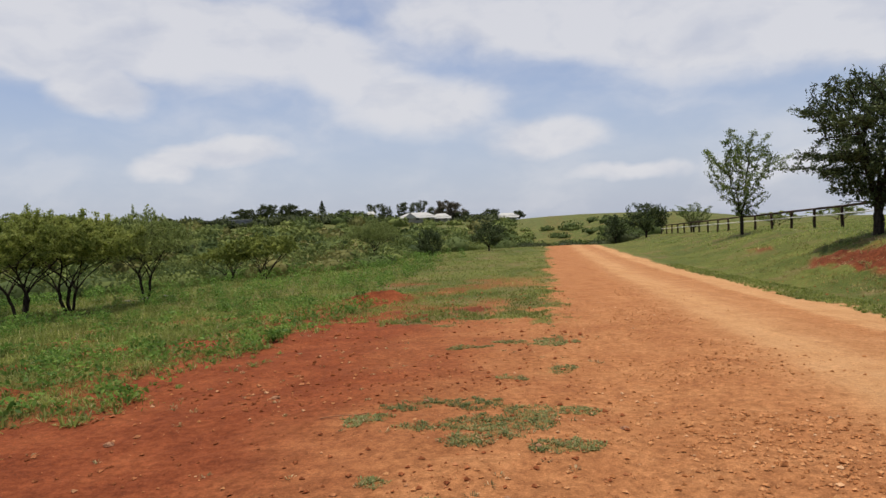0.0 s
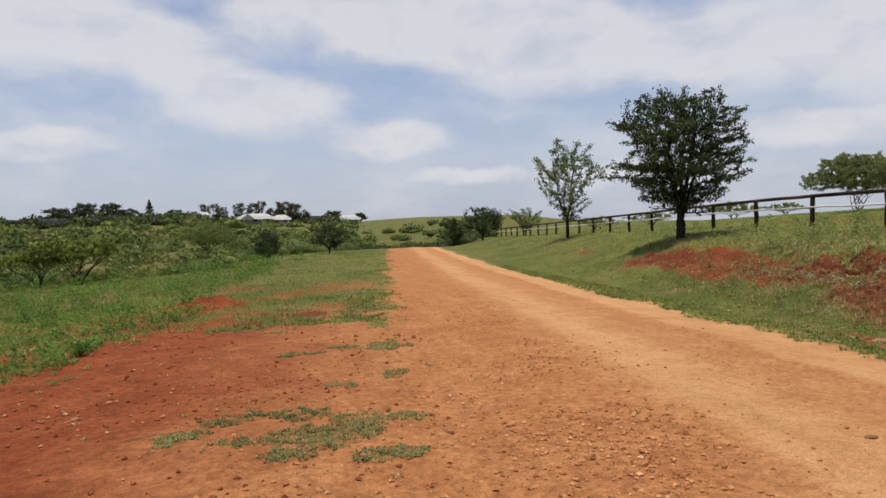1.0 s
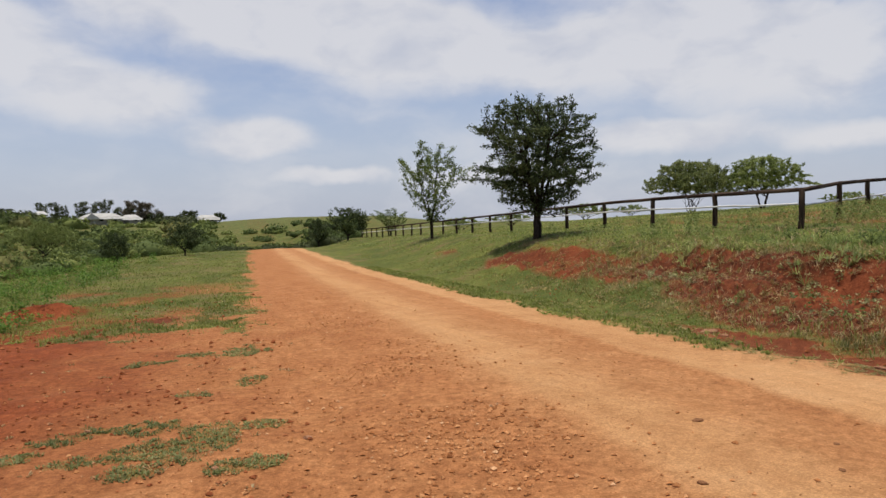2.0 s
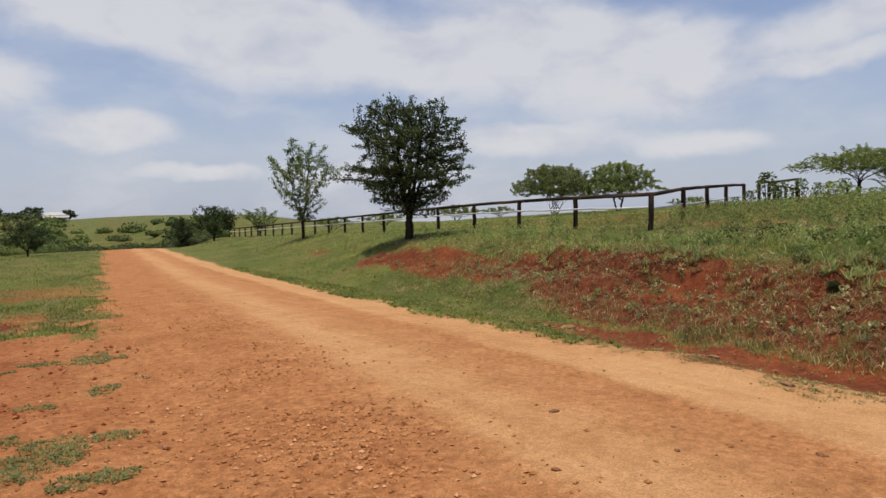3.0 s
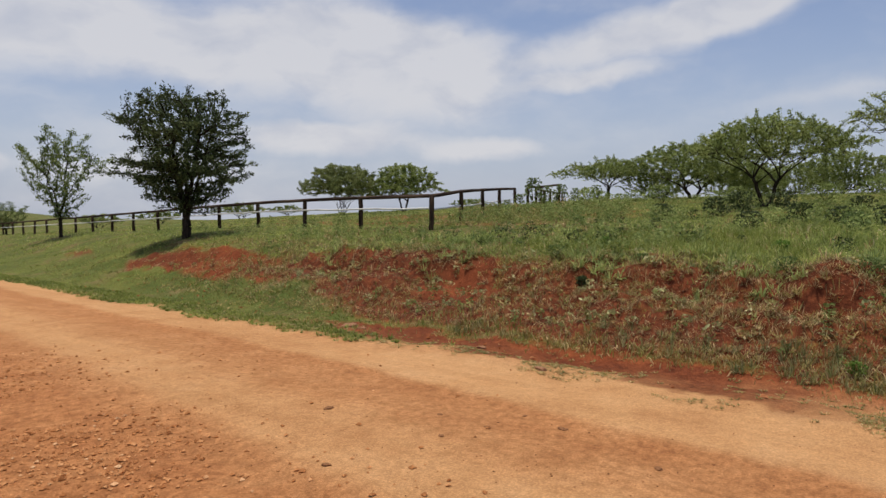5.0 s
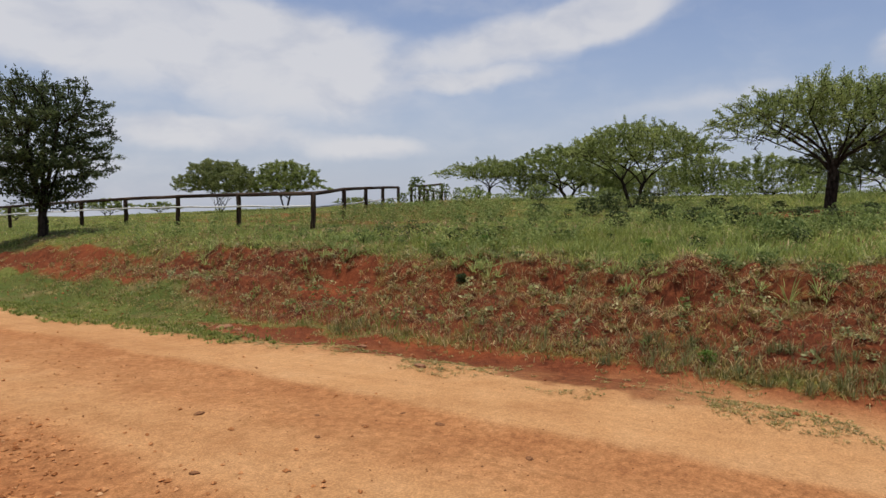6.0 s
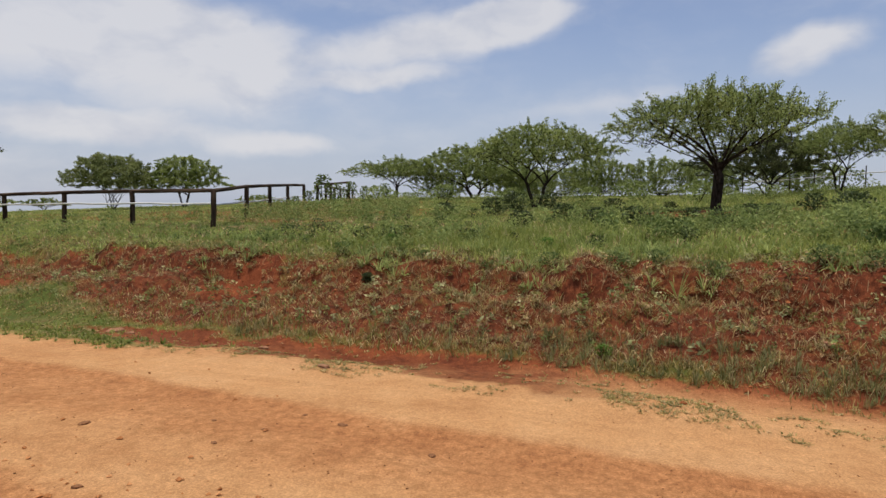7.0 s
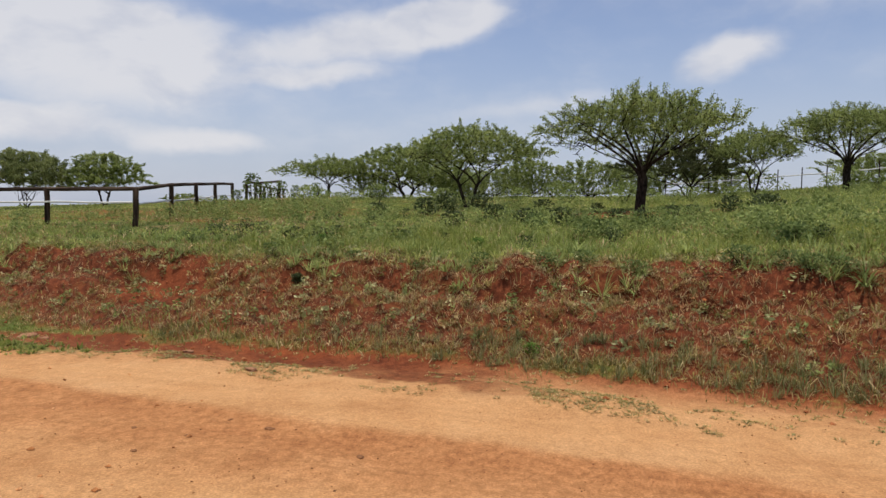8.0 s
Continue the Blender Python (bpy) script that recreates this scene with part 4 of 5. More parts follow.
def fence_run(name, points, height, label, rng, tape_height=0.62, rail=True, group="", level=False):
    """Posts with a rail and a tape; with level, the heights are those of the post tops in the world."""
    root = thing(name, 0, 0, 0, label, "fence", group)
    tops, lows = [], []
    for k, (x, y) in enumerate(points):
        z = ground_at(x, y)
        h = height[k] if isinstance(height, list) else height
        h = max(0.9, h - z) if level else h * rng.uniform(0.98, 1.02)
        ob = put("post", POSTS[k % 4], POST, root)
        ob.matrix_local = pose(x, y, z - 0.3, rng.normal(scale=0.8), rng.normal(scale=0.8), rng.uniform(0, 360)) @ Matrix.Diagonal((1, 1, h + 0.3, 1))
        tops.append((x, y, z + h - 0.03))
        lows.append((x, y, z + tape_height * h))
    for k in range(len(points) - 1):
        if rail:
            ob = put("rail", RAILS[k % 4], POST, root)
            ob.matrix_local = between(tops[k], tops[k + 1])
        ob = put("tape", TAPES[0], TAPE, root, "white electric fence tape")
        off = Vector((-0.10 * math.cos(HEADING), 0.10 * math.sin(HEADING), 0))
        ob.matrix_local = between(Vector(lows[k]) + off, Vector(lows[k + 1]) + off)
    return root


frng = np.random.RandomState(3)
row = [world_xy(15.6 + 3.62 * k, FENCE_V) for k in range(22)][::-1]
fence_run("wooden_fence", row, 1.10, "dark round-pole fence with top rail and white tape", frng)
# the run that turns away up the field, and a further one beyond a gap
turn_row = [polar(54.25, 26.0), polar(56.0, 29.5), polar(57.35, 33.0), polar(58.6, 36.4)]
fence_run("wooden_fence", turn_row, [2.36, 2.51, 2.64, 2.76], "dark round-pole fence turning away up the field", frng, 0.5, level=True)
x0, y0 = row[-1]
z0 = ground_at(x0, y0) + 1.07
link = tagged(put("fence_rail", RAILS[1], POST), "dark round rail joining two fence runs", "rail")
link.matrix_local = between((x0, y0, z0), (*turn_row[0], 2.33))
link = tagged(put("fence_tape", TAPES[0], TAPE), "white electric tape joining two fence runs", "tape")
link.matrix_local = between((x0, y0, z0 - 0.44), (*turn_row[0], 1.80))
far_row = [polar(59.65, 40.0), polar(60.7, 40.6), polar(62.2, 41.5)]
fence_run("wooden_fence", far_row, [2.95, 2.98, 3.12], "short dark round-pole fence beyond a gap", frng, 0.5, level=True)
away_row = [polar(60.3, 44.0), polar(60.9, 50.0), polar(61.4, 56.0), polar(61.85, 63.0), polar(62.3, 72.0)]
fence_run("wooden_fence", away_row, [2.95, 3.0, 3.1, 3.15, 3.3], "dark round-pole fence running over the crest of the field", frng, 0.5, level=True)

# ---- white tape fence across the back of the field ----
back_row = [polar(93.5 + 1.6 * k, 46 - 0.5 * k) for k in range(12)]
back_fence = thing("tape_fence", 0, 0, 0, "thin stakes carrying white tape across the back of the field", "fence")
for k, (x, y) in enumerate(back_row):
    z = ground_at(x, y)
    ob = put("stake", POSTS[k % 4], POST, back_fence)
    ob.matrix_local = pose(x, y, z - 0.2) @ Matrix.Diagonal((0.35, 0.35, 1.45, 1))
    if k:
        xa, ya = back_row[k - 1]
        ob = put("tape", TAPES[0], TAPE, back_fence, "white electric fence tape")
        ob.matrix_local = between((xa, ya, ground_at(xa, ya) + 0.85), (x, y, z + 0.85))


# ---- houses on the ridge ----
def house(name, az, d, width, depth, wall, rise, label, porch=True, z=None, turn=0.0, gable=False):
    x, y = polar(az, d)
    base = (ground_at(x, y) if z is None else z)
    root = thing(name, x, y, base, label, "house")
    root.rotation_euler = (0, 0, radians(turn - az))
    w, dp = width / 2, depth / 2
    bm = bmesh.new()
    add_box(bm, -w, w, -dp, dp, -2.0, wall)
    body = part("wall", bm, WHITEWASH, root)
    bm = bmesh.new()
    e = 0.5
    pts = [(-w - e, -dp - e, wall - 0.1), (w + e, -dp - e, wall - 0.1), (w + e, dp + e, wall - 0.1), (-w - e, dp + e, wall - 0.1), (-w * 0.55, 0, wall + rise), (w * 0.55, 0, wall + rise)]
    vs = [bm.verts.new(q) for q in pts]
    for f in ((0, 1, 5, 4), (1, 2, 5), (2, 3, 4, 5), (3, 0, 4), (3, 2, 1, 0)):
        bm.faces.new([vs[i] for i in f])
    part("roof", bm, ROOF, root, "pale painted sheet-metal roof")
    if gable:
        bm = bmesh.new()
        gx, gw, gz, gy = -w * 0.45, 2.2, wall + rise * 0.95, -dp - 2.7
        vs = [bm.verts.new(q) for q in ((gx - gw, gy, wall - 0.75), (gx + gw, gy, wall - 0.75), (gx, gy, gz), (gx - gw, 0, wall - 0.75), (gx + gw, 0, wall - 0.75), (gx, 0, gz))]
        for f in ((0, 1, 2), (5, 4, 3), (0, 2, 5, 3), (1, 4, 5, 2), (0, 3, 4, 1)):
            bm.faces.new([vs[i] for i in f])
        part("front_gable", bm, ROOF, root, "pale front gable over the veranda")
    n = max(2, int(width / 3.2))
    for k in range(n):
        cx = -w + (k + 0.5) * width / n
        bm = bmesh.new()
        add_box(bm, cx - 0.7, cx + 0.7, -dp - 0.03, -dp + 0.05, 0.8, 2.1 * wall / 2.3)
        win = part("window", bm, WHITEWASH, root)
        bm = bmesh.new()
        add_box(bm, cx - 0.6, cx + 0.6, -dp - 0.06, -dp - 0.03, 0.9, 2.0 * wall / 2.3)
        part("pane", bm, DARK, win, "dark window pane")
    if porch:
        bm = bmesh.new()
        vs = [bm.verts.new(q) for q in ((-w - 0.8, -dp - 2.6, wall - 0.75), (w + 0.8, -dp - 2.6, wall - 0.75), (w + 0.8, -dp + 0.02, wall - 0.12), (-w - 0.8, -dp + 0.02, wall - 0.12))]
        lo = [bm.verts.new(v.co - Vector((0, 0, 0.08))) for v in vs]
        bm.faces.new(vs)
        bm.faces.new(lo[::-1])
        for i in range(4):
            bm.faces.new((vs[i], lo[i], lo[(i + 1) % 4], vs[(i + 1) % 4]))
        part("veranda_roof", bm, ROOF, root, "pale sheet-metal veranda roof")
        for k in range(n + 1):
            cx = -w + k * width / n
            bm = bmesh.new()
            add_box(bm, cx - 0.12, cx + 0.12, -dp - 2.5, -dp - 2.26, -1.5, wall - 0.72)
            part("veranda_post", bm, WHITEWASH, root)
    return root


house("farmhouse", -2.6, 228, 10.5, 8, 2.3, 1.1, "long white farmhouse with a veranda on the ridge", z=2.05, gable=True)
house("farmhouse", -0.6, 232, 5.0, 6, 2.0, 0.9, "white farmhouse wing among trees on the ridge", z=1.95)
house("cottage", 4.9, 238, 6.6, 6, 2.0, 0.9, "small white cottage with a pale roof on the ridge", True, 1.35)
house("cottage", -9.7, 235, 5.6, 5, 1.8, 0.8, "small white cottage half hidden by bushes", False, 3.3)
house("cottage", -6.5, 240, 3.0, 4, 2.0, 1.0, "tiny white outbuilding among the trees", False, 3.6)
bm = bmesh.new()
add_box(bm, -7, 7, -3, 3, -1, 2.6, 0.05)
shed = part("low_shed", bm, plain_material("grey_shed_wall", (0.16, 0.16, 0.15), (0.28, 0.28, 0.26), 0.8), None)
tagged(shed, "low grey flat-roofed shed on the ridge", "shed")
sx, sy = polar(-18.0, 215)
shed.matrix_world = pose(sx, sy, 2.4, 0, 0, 18)

# ---- trees on the ridge ----
ridge_model = broad_tree(41, HILL_DARK, 6.5, 4.0, 0.25, 300, 15, 0.58, 0.25, 0.2, 0.6, 0.4, 0.35, 0.3, 0.0, 26, 1.2, "hill_tree")
brown_model = broad_tree(43, BROWN_LEAF, 7.2, 4.5, 0.15, 300, 16, 0.55, 0.25, 0.15, 0.6, 0.4, 0.35, 0.2, 0.0, 30, 1.3, "hill_tree")
tall_model = broad_tree(47, HILL_DARK, 8.0, 2.0, 0.30, 220, 13, 0.48, 0.2, 0.28, 0.55, 0.4, 0.3, 0.5, 0.0, 18, 1.0, "hill_tree")
for az, d, w, h, turn in [(-16.6, 235, 1.0, 0.85, 0), (-14.9, 238, 0.9, 1.05, 80), (-13.3, 236, 0.85, 1.0, 160), (-12.2, 235, 0.8, 0.7, 200), (-8.6, 238, 0.6, 0.65, 20), (3.6, 236, 0.75, 0.7, 60),
                          (5.9, 240, 0.55, 0.55, 300), (-17.6, 220, 0.5, 0.5, 90), (-19.5, 205, 0.7, 0.45, 10), (-1.0, 246, 0.9, 0.9, 45), (1.2, 243, 0.8, 0.6, 45)]:
    plant(ridge_model, az, d, turn, w, h, "dark tree on the skyline of the ridge", group="ridge trees", sink=0.6)
for az, d, w, h, turn in [(-0.4, 243, 1.0, 1.05, 0), (0.6, 246, 0.9, 0.95, 130)]:
    plant(brown_model, az, d, turn, w, h, "brownish tree with a rounded head behind the farmhouse", group="brown ridge trees", sink=0.6)
for az, d, w, h, turn in [(-3.8, 245, 1.0, 1.0, 0), (-2.9, 246, 1.0, 1.0, 60), (-2.2, 247, 0.9, 1.1, 100), (-6.5, 244, 0.9, 0.85, 200), (-5.6, 243, 0.9, 0.9, 250), (-5.0, 244, 0.6, 0.8, 300)]:
    plant(tall_model, az, d, turn, w, h, "tall dark tree with layered branches behind the farmhouse", group="tall ridge trees", sink=0.6)


def conifer(height, radius):
    rng = np.random.RandomState(5)
    root = thing("conifer", 0, 0, 0, "", "")
    put("trunk", pole_mesh("trunk", height, 0.16, 0.03, 9), BARK, root)
    t = 0.38 + 0.62 * rng.rand(900)
    a = rng.uniform(0, 2 * math.pi, 900)
    tier = 0.75 + 0.25 * np.cos(t * 45)
    r = radius * 1.5 * (1.04 - t) * tier * rng.rand(900) ** 0.6
    c = np.column_stack([r * np.cos(a), r * np.sin(a), t * height])
    v, f = leaf_quads(rng, c, 0.5, 0.5, 0.2)
    put("crown", mesh_from("crown", v, f), HILL_DARK, root)
    return root


pine = conifer(7.5, 2.4)
plant(pine, -10.5, 248, 0, 1, 1, "lone dark conifer on the skyline of the ridge", sink=0.2)
discard(pine)
for model in (ridge_model, brown_model, tall_model):
    discard(model)


def mesh_mixed(name, v, quads, tris):
    me = bpy.data.meshes.new(name)
    me.vertices.add(len(v))
    me.vertices.foreach_set("co", np.asarray(v, np.float32).ravel())
    loops = np.concatenate([quads.ravel(), tris.ravel()]).astype(np.int32)
    starts = np.concatenate([np.arange(len(quads)) * 4, quads.size + np.arange(len(tris)) * 3]).astype(np.int32)
    me.loops.add(len(loops))
    me.loops.foreach_set("vertex_index", loops)
    me.polygons.add(len(starts))
    me.polygons.foreach_set("loop_start", starts)
    me.update(calc_edges=True)
    return me


# ---- bushes over the valley and hillside ----
def bushes(name, rng, places, sizes, mat, label):
    """Low rounded bushes: a lumpy body with leaf sprays over it."""
    bm = bmesh.new()
    bmesh.ops.create_icosphere(bm, subdivisions=2, radius=1.0)
    ball = np.array([v.co[:] for v in bm.verts])
    bm.verts.index_update()
    tri = np.array([[v.index for v in f.verts] for f in bm.faces])
    bm.free()
    body, body_faces, centres, outward, scale = [], [], [], [], []
    for i, ((x, y), r) in enumerate(zip(places, sizes)):
        z = ground_at(x, y)
        d = math.hypot(x, y)
        n = 420 if d < 110 else 96
        lobes = rng.normal(size=(5, 3))
        lobes[:, 2] = np.abs(lobes[:, 2])
        lobes /= np.linalg.norm(lobes, axis=1, keepdims=True)
        swell_by = lambda q: (0.62 + 0.42 * np.max(np.clip(q @ lobes.T, 0, 1) ** 3, axis=1))[:, None]
        size = np.array([r * rng.uniform(0.95, 1.4), r * rng.uniform(0.95, 1.4), r * rng.uniform(0.55, 0.95)])
        shell = ball * swell_by(ball) * size
        body.append(shell * [0.80, 0.80, 0.78] + [x, y, z])
        body_faces.append(tri + i * len(ball))
        q = rng.normal(size=(n, 3))
        q[:, 2] = np.abs(q[:, 2])
        q /= np.linalg.norm(q, axis=1, keepdims=True)
        centres.append(q * swell_by(q) * size * rng.uniform(0.78, 1.10, (n, 1)) + [x, y, z])
        outward.append(q)
        scale.append(np.full(n, min(0.13, 0.07 * r) if d < 110 else r * 0.17))
    c, o, sc = np.vstack(centres), np.vstack(outward), np.concatenate(scale)
    o = o + rng.normal(scale=0.75, size=o.shape)
    o /= np.linalg.norm(o, axis=1, keepdims=True)
    u = np.cross(o, rng.normal(size=o.shape))
    u /= np.linalg.norm(u, axis=1, keepdims=True)
    w = np.cross(o, u)
    sc = (sc * rng.uniform(0.6, 1.3, len(sc)))[:, None]
    v = np.stack([c - u * sc, c + w * sc * 0.6, c + u * sc, c - w * sc * 0.6], 1).reshape(-1, 3)
    b = np.vstack(body)
    me = mesh_mixed(name, np.vstack([b, v]), np.arange(len(v)).reshape(-1, 4) + len(b), np.vstack(body_faces))
    ob = put(name, me, mat)
    return tagged(ob, label, "bushes", kind="stuff")


hrng = np.random.RandomState(17)
spots, sizes = [], []
while len(spots) < 1150:
    az, d = hrng.uniform(-46, 5.5), 45 * (235 / 45) ** hrng.rand()
    x, y = polar(az, d)
    s, v = along(x, y)
    if v > -11 - 0.02 * s and d < 75:
        continue
    if d < 110 and hrng.rand() < 0.72:
        continue
    if d > 222 and (-4.2 < az < 0.3 or 4.0 < az < 5.6):
        continue
    spots.append((x, y))
    sizes.append(hrng.uniform(0.7, 2.5) * (1.0 if d < 100 else 1.5) * (0.6 if d > 205 and -4.2 < az < 5.6 else 1.0))
half = len(spots) // 2
bushes("hillside_bushes", hrng, spots[:half], sizes[:half], HILL_LEAF, "olive green bushes covering the valley and hillside")
bushes("hillside_bushes", hrng, spots[half:half + 420], sizes[half:half + 420], HILL_MOSS, "darker bushes scattered over the valley and hillside")
bushes("hillside_bushes", hrng, spots[half + 420:], sizes[half + 420:], HILL_OLIVE, "brownish olive bushes scattered over the valley and hillside")
spots, sizes = [], []
for k in range(260):
    az = hrng.uniform(-46, 4.0)
    spots.append(polar(az, hrng.uniform(238, 246) if -4.4 < az < 0.6 else hrng.uniform(205, 240)))
    sizes.append(hrng.uniform(1.6, 3.8))
bushes("ridge_bushes", hrng, spots, sizes, HILL_DARK, "dark bushes and low trees along the ridge")
spots, sizes = [], []
while len(spots) < 70:
    az, d = hrng.uniform(4.5, 15.5), hrng.uniform(92, 118)
    spots.append(polar(az, d))
    sizes.append(hrng.uniform(0.9, 2.3))
bushes("far_bushes", hrng, spots, sizes, HILL_DARK, "dark bushes beyond the crest of the road")
spots, sizes = [], []
while len(spots) < 105:
    az, d = hrng.uniform(4.5, 16.5), 100 + 75 * hrng.rand() ** 1.8
    spots.append(polar(az, d))
    sizes.append(hrng.uniform(0.9, 2.6))
bushes("far_bushes", hrng, spots[:65], sizes[:65], HILL_MOSS, "green bushes scattered over the far slope")
bushes("far_bushes", hrng, spots[65:], sizes[65:], HILL_LEAF, "olive bushes scattered over the far slope")




# ---- grass ----
def blades(rng, x, y, height, width, lean=0.9):
    n = len(x)
    z = terrain(x, y)
    a, b = rng.uniform(0, 2 * math.pi, n), rng.uniform(0, 2 * math.pi, n)
    side = np.column_stack([np.cos(a), np.sin(a), np.zeros(n)]) * (width / 2)[:, None]
    tilt = lean * rng.rand(n) * height
    off = np.column_stack([np.cos(b) * tilt, np.sin(b) * tilt, np.zeros(n)])
    base = np.column_stack([x, y, z - 0.01])
    up = np.column_stack([np.zeros(n), np.zeros(n), height])
    mid = base + up * 0.6 + off * 0.35
    tip = base + up * np.maximum(0.12, 1 - 0.3 * (tilt / height) ** 2)[:, None] + off
    v = np.stack([base - side, base + side, mid + side * 0.8, mid - side * 0.8, tip], 1).reshape(-1, 3)
    k = np.arange(n)[:, None] * 5
    far = np.hypot(x, y) > 20
    quads = (k + [[0, 1, 2, 3]])[~far]
    tris = np.vstack([(k + [[3, 2, 4]])[~far], (k + [[0, 1, 4]])[far]])
    used = np.zeros(len(v), int)
    used[quads.ravel()] = 1
    used[tris.ravel()] = 1
    at = np.cumsum(used) - 1
    return v[used > 0], at[quads], at[tris]


def sow(rng, count, az0, az1, d0, d1):
    """Places, thick near the road and thinner with distance."""
    az, d = np.radians(rng.uniform(az0, az1, count)), d0 * (d1 / d0) ** rng.rand(count)
    return d * np.sin(az), d * np.cos(az), d


def clump(rng, x, y, spread_by):
    """Gathers places into tufts."""
    n = len(x)
    k = rng.randint(0, n, n // 7 + 1)
    pick = rng.randint(0, len(k), n)
    dd = np.hypot(x[k[pick]], y[k[pick]])
    s = spread_by * (0.4 + 0.05 * dd)
    return x[k[pick]] + rng.normal(size=n) * s, y[k[pick]] + rng.normal(size=n) * s


def grass(name, rng, count, az, dist, keep, tall, mat, label, lean=1.1, tufted=0.6, wide=1.0):
    x, y, d = sow(rng, count, *az, *dist)
    n = int(count * tufted)
    x[:n], y[:n] = clump(rng, x[:n], y[:n], 0.07)
    s, v = along(x, y)
    g, sand, road, bare = cover(x, y)
    ok = rng.rand(count) < keep(s, v, g, bare, x, y)
    x, y, s, v = x[ok], y[ok], s[ok], v[ok]
    d = np.hypot(x, y)
    h = tall(s, v, x, y) * rng.uniform(0.45, 1.25, len(x))
    w = wide * (0.005 + 0.0011 * d) * rng.uniform(0.7, 1.3, len(x))
    ob = put(name, mesh_mixed(name, *blades(rng, x, y, h, w, lean)), mat)
    return tagged(ob, label, "grass", kind="stuff")


grng = np.random.RandomState(29)
grass("meadow_grass", grng, 150000, (-46, 14), (5.0, 75), lambda s, v, g, b, x, y: g ** 2.6 * (v < 0.8) * ((v < -3.2) | (s > 12)),
      lambda s, v, x, y: 0.05 + 0.09 * step(-4.5, -9, v) + 0.08 * fbm(x * 0.4, y * 0.4, 2), GRASS, "uneven green meadow grass left of the road", 1.8, 0.7, 0.8)
grass("patch_grass", grng, 130000, (-14, 18), (3.4, 17), lambda s, v, g, b, x, y: (g > 0.2) * 0.9 * g * (v > -3.2) * (v < 1.2),
      lambda s, v, x, y: 0.012 + 0.028 * fbm(x * 2, y * 2, 2), CREEP, "short creeping grass patches on the red earth", 1.8, 0.8, 0.7)
grass("verge_grass", grng, 110000, (8, 116), (5.8, 75), lambda s, v, g, b, x, y: g * (v > 5.3) * (v < 7.9 + 2.7 * step(11, 16, s)) * step(2, 10, s),
      lambda s, v, x, y: 0.018 + 0.10 * step(6.6, 7.8, v) * step(12, 5, s) + 0.06 * fbm(x, y, 2) * step(5.8, 7.0, v), GRASS, "green grass on the verge beside the road")
grass("ditch_grass", grng, 75000, (30, 116), (5.6, 16), lambda s, v, g, b, x, y: 0.7 * g * (v > 6.0) * (v < 7.8) * step(10, 4, s),
      lambda s, v, x, y: 0.016 + 0.13 * step(6.8, 7.5, v) + 0.03 * fbm(x, y, 2) * step(6.4, 7.2, v), STRAW, "thin dry-tipped grass beside the ditch", 1.8, 0.95, 0.8)
grass("bank_grass", grng, 120000, (14, 116), (8.0, 34), lambda s, v, g, b, x, y: (0.10 + 0.65 * g) * (v > 7.4) * (v < 11.4) * (1 - 0.9 * blob(s, v, 8.5, 9.0, 1.05, 0.7, 0.5)),
      lambda s, v, x, y: 0.04 + 0.10 * fbm(x * 0.9, y * 0.9, 2), STRAW, "dry and half-green grass tufts on the red bank", 2.0, 0.9, 0.8)
grass("field_grass", grng, 255000, (14, 116), (10.5, 85), lambda s, v, g, b, x, y: g * (v > 9.8) * (0.45 + 0.55 * step(0.36, 0.5, fbm(x * 0.28 + 60, y * 0.28, 3))),
      lambda s, v, x, y: 0.06 + 0.10 * fbm(x * 0.35, y * 0.35, 3) + 0.20 * (fbm(x * 0.35, y * 0.35, 3) - 0.1) * step(9, 3, s), FIELD, "knee-high green grass on the raised field", 1.7, 0.8)



def tufts(name, rng, x, y, length, per, mat, label, width=0.007, tilts=(0.35, 1.4)):
    n = len(x)
    z = terrain(x, y)
    own = rng.uniform(0.7, 1.3, n) * length
    k = np.repeat(np.arange(n), per)
    a = rng.uniform(0, 2 * math.pi, len(k))
    tilt = rng.uniform(*tilts, len(k))
    le = own[k] * rng.uniform(0.6, 1.1, len(k))
    root = np.column_stack([x[k], y[k], z[k] - 0.01]) + np.column_stack([np.cos(a), np.sin(a), np.zeros(len(k))]) * 0.015
    way = np.column_stack([np.cos(a) * np.sin(tilt), np.sin(a) * np.sin(tilt), np.cos(tilt)])
    side = np.column_stack([-np.sin(a), np.cos(a), np.zeros(len(k))]) * (width * rng.uniform(0.7, 1.4, len(k)))[:, None]
    mid = root + way * (le * 0.6)[:, None]
    tip = root + way * le[:, None] - np.array([[0, 0, 0.3]]) * (le * np.sin(tilt))[:, None]
    for q in (mid, tip):
        q[:, 2] = np.maximum(q[:, 2], terrain(q[:, 0], q[:, 1]) + 0.012)
    v = np.stack([root - side * 0.6, root + side * 0.6, mid + side, mid - side, tip], 1).reshape(-1, 3)
    q = np.arange(len(k))[:, None] * 5
    ob = put(name, mesh_mixed(name, v, q + [[0, 1, 2, 3]], q + [[3, 2, 4]]), mat)
    return tagged(ob, label, "grass", kind="stuff")


def tuft_places(rng, count, s0, s1, v0, v1, chance):
    s, v = rng.uniform(s0, s1, count), rng.uniform(v0, v1, count)
    x, y = world_xy(s, v)
    g, sand, road, bare = cover(x, y)
    ok = rng.rand(count) < chance(s, v, g)
    return x[ok], y[ok]


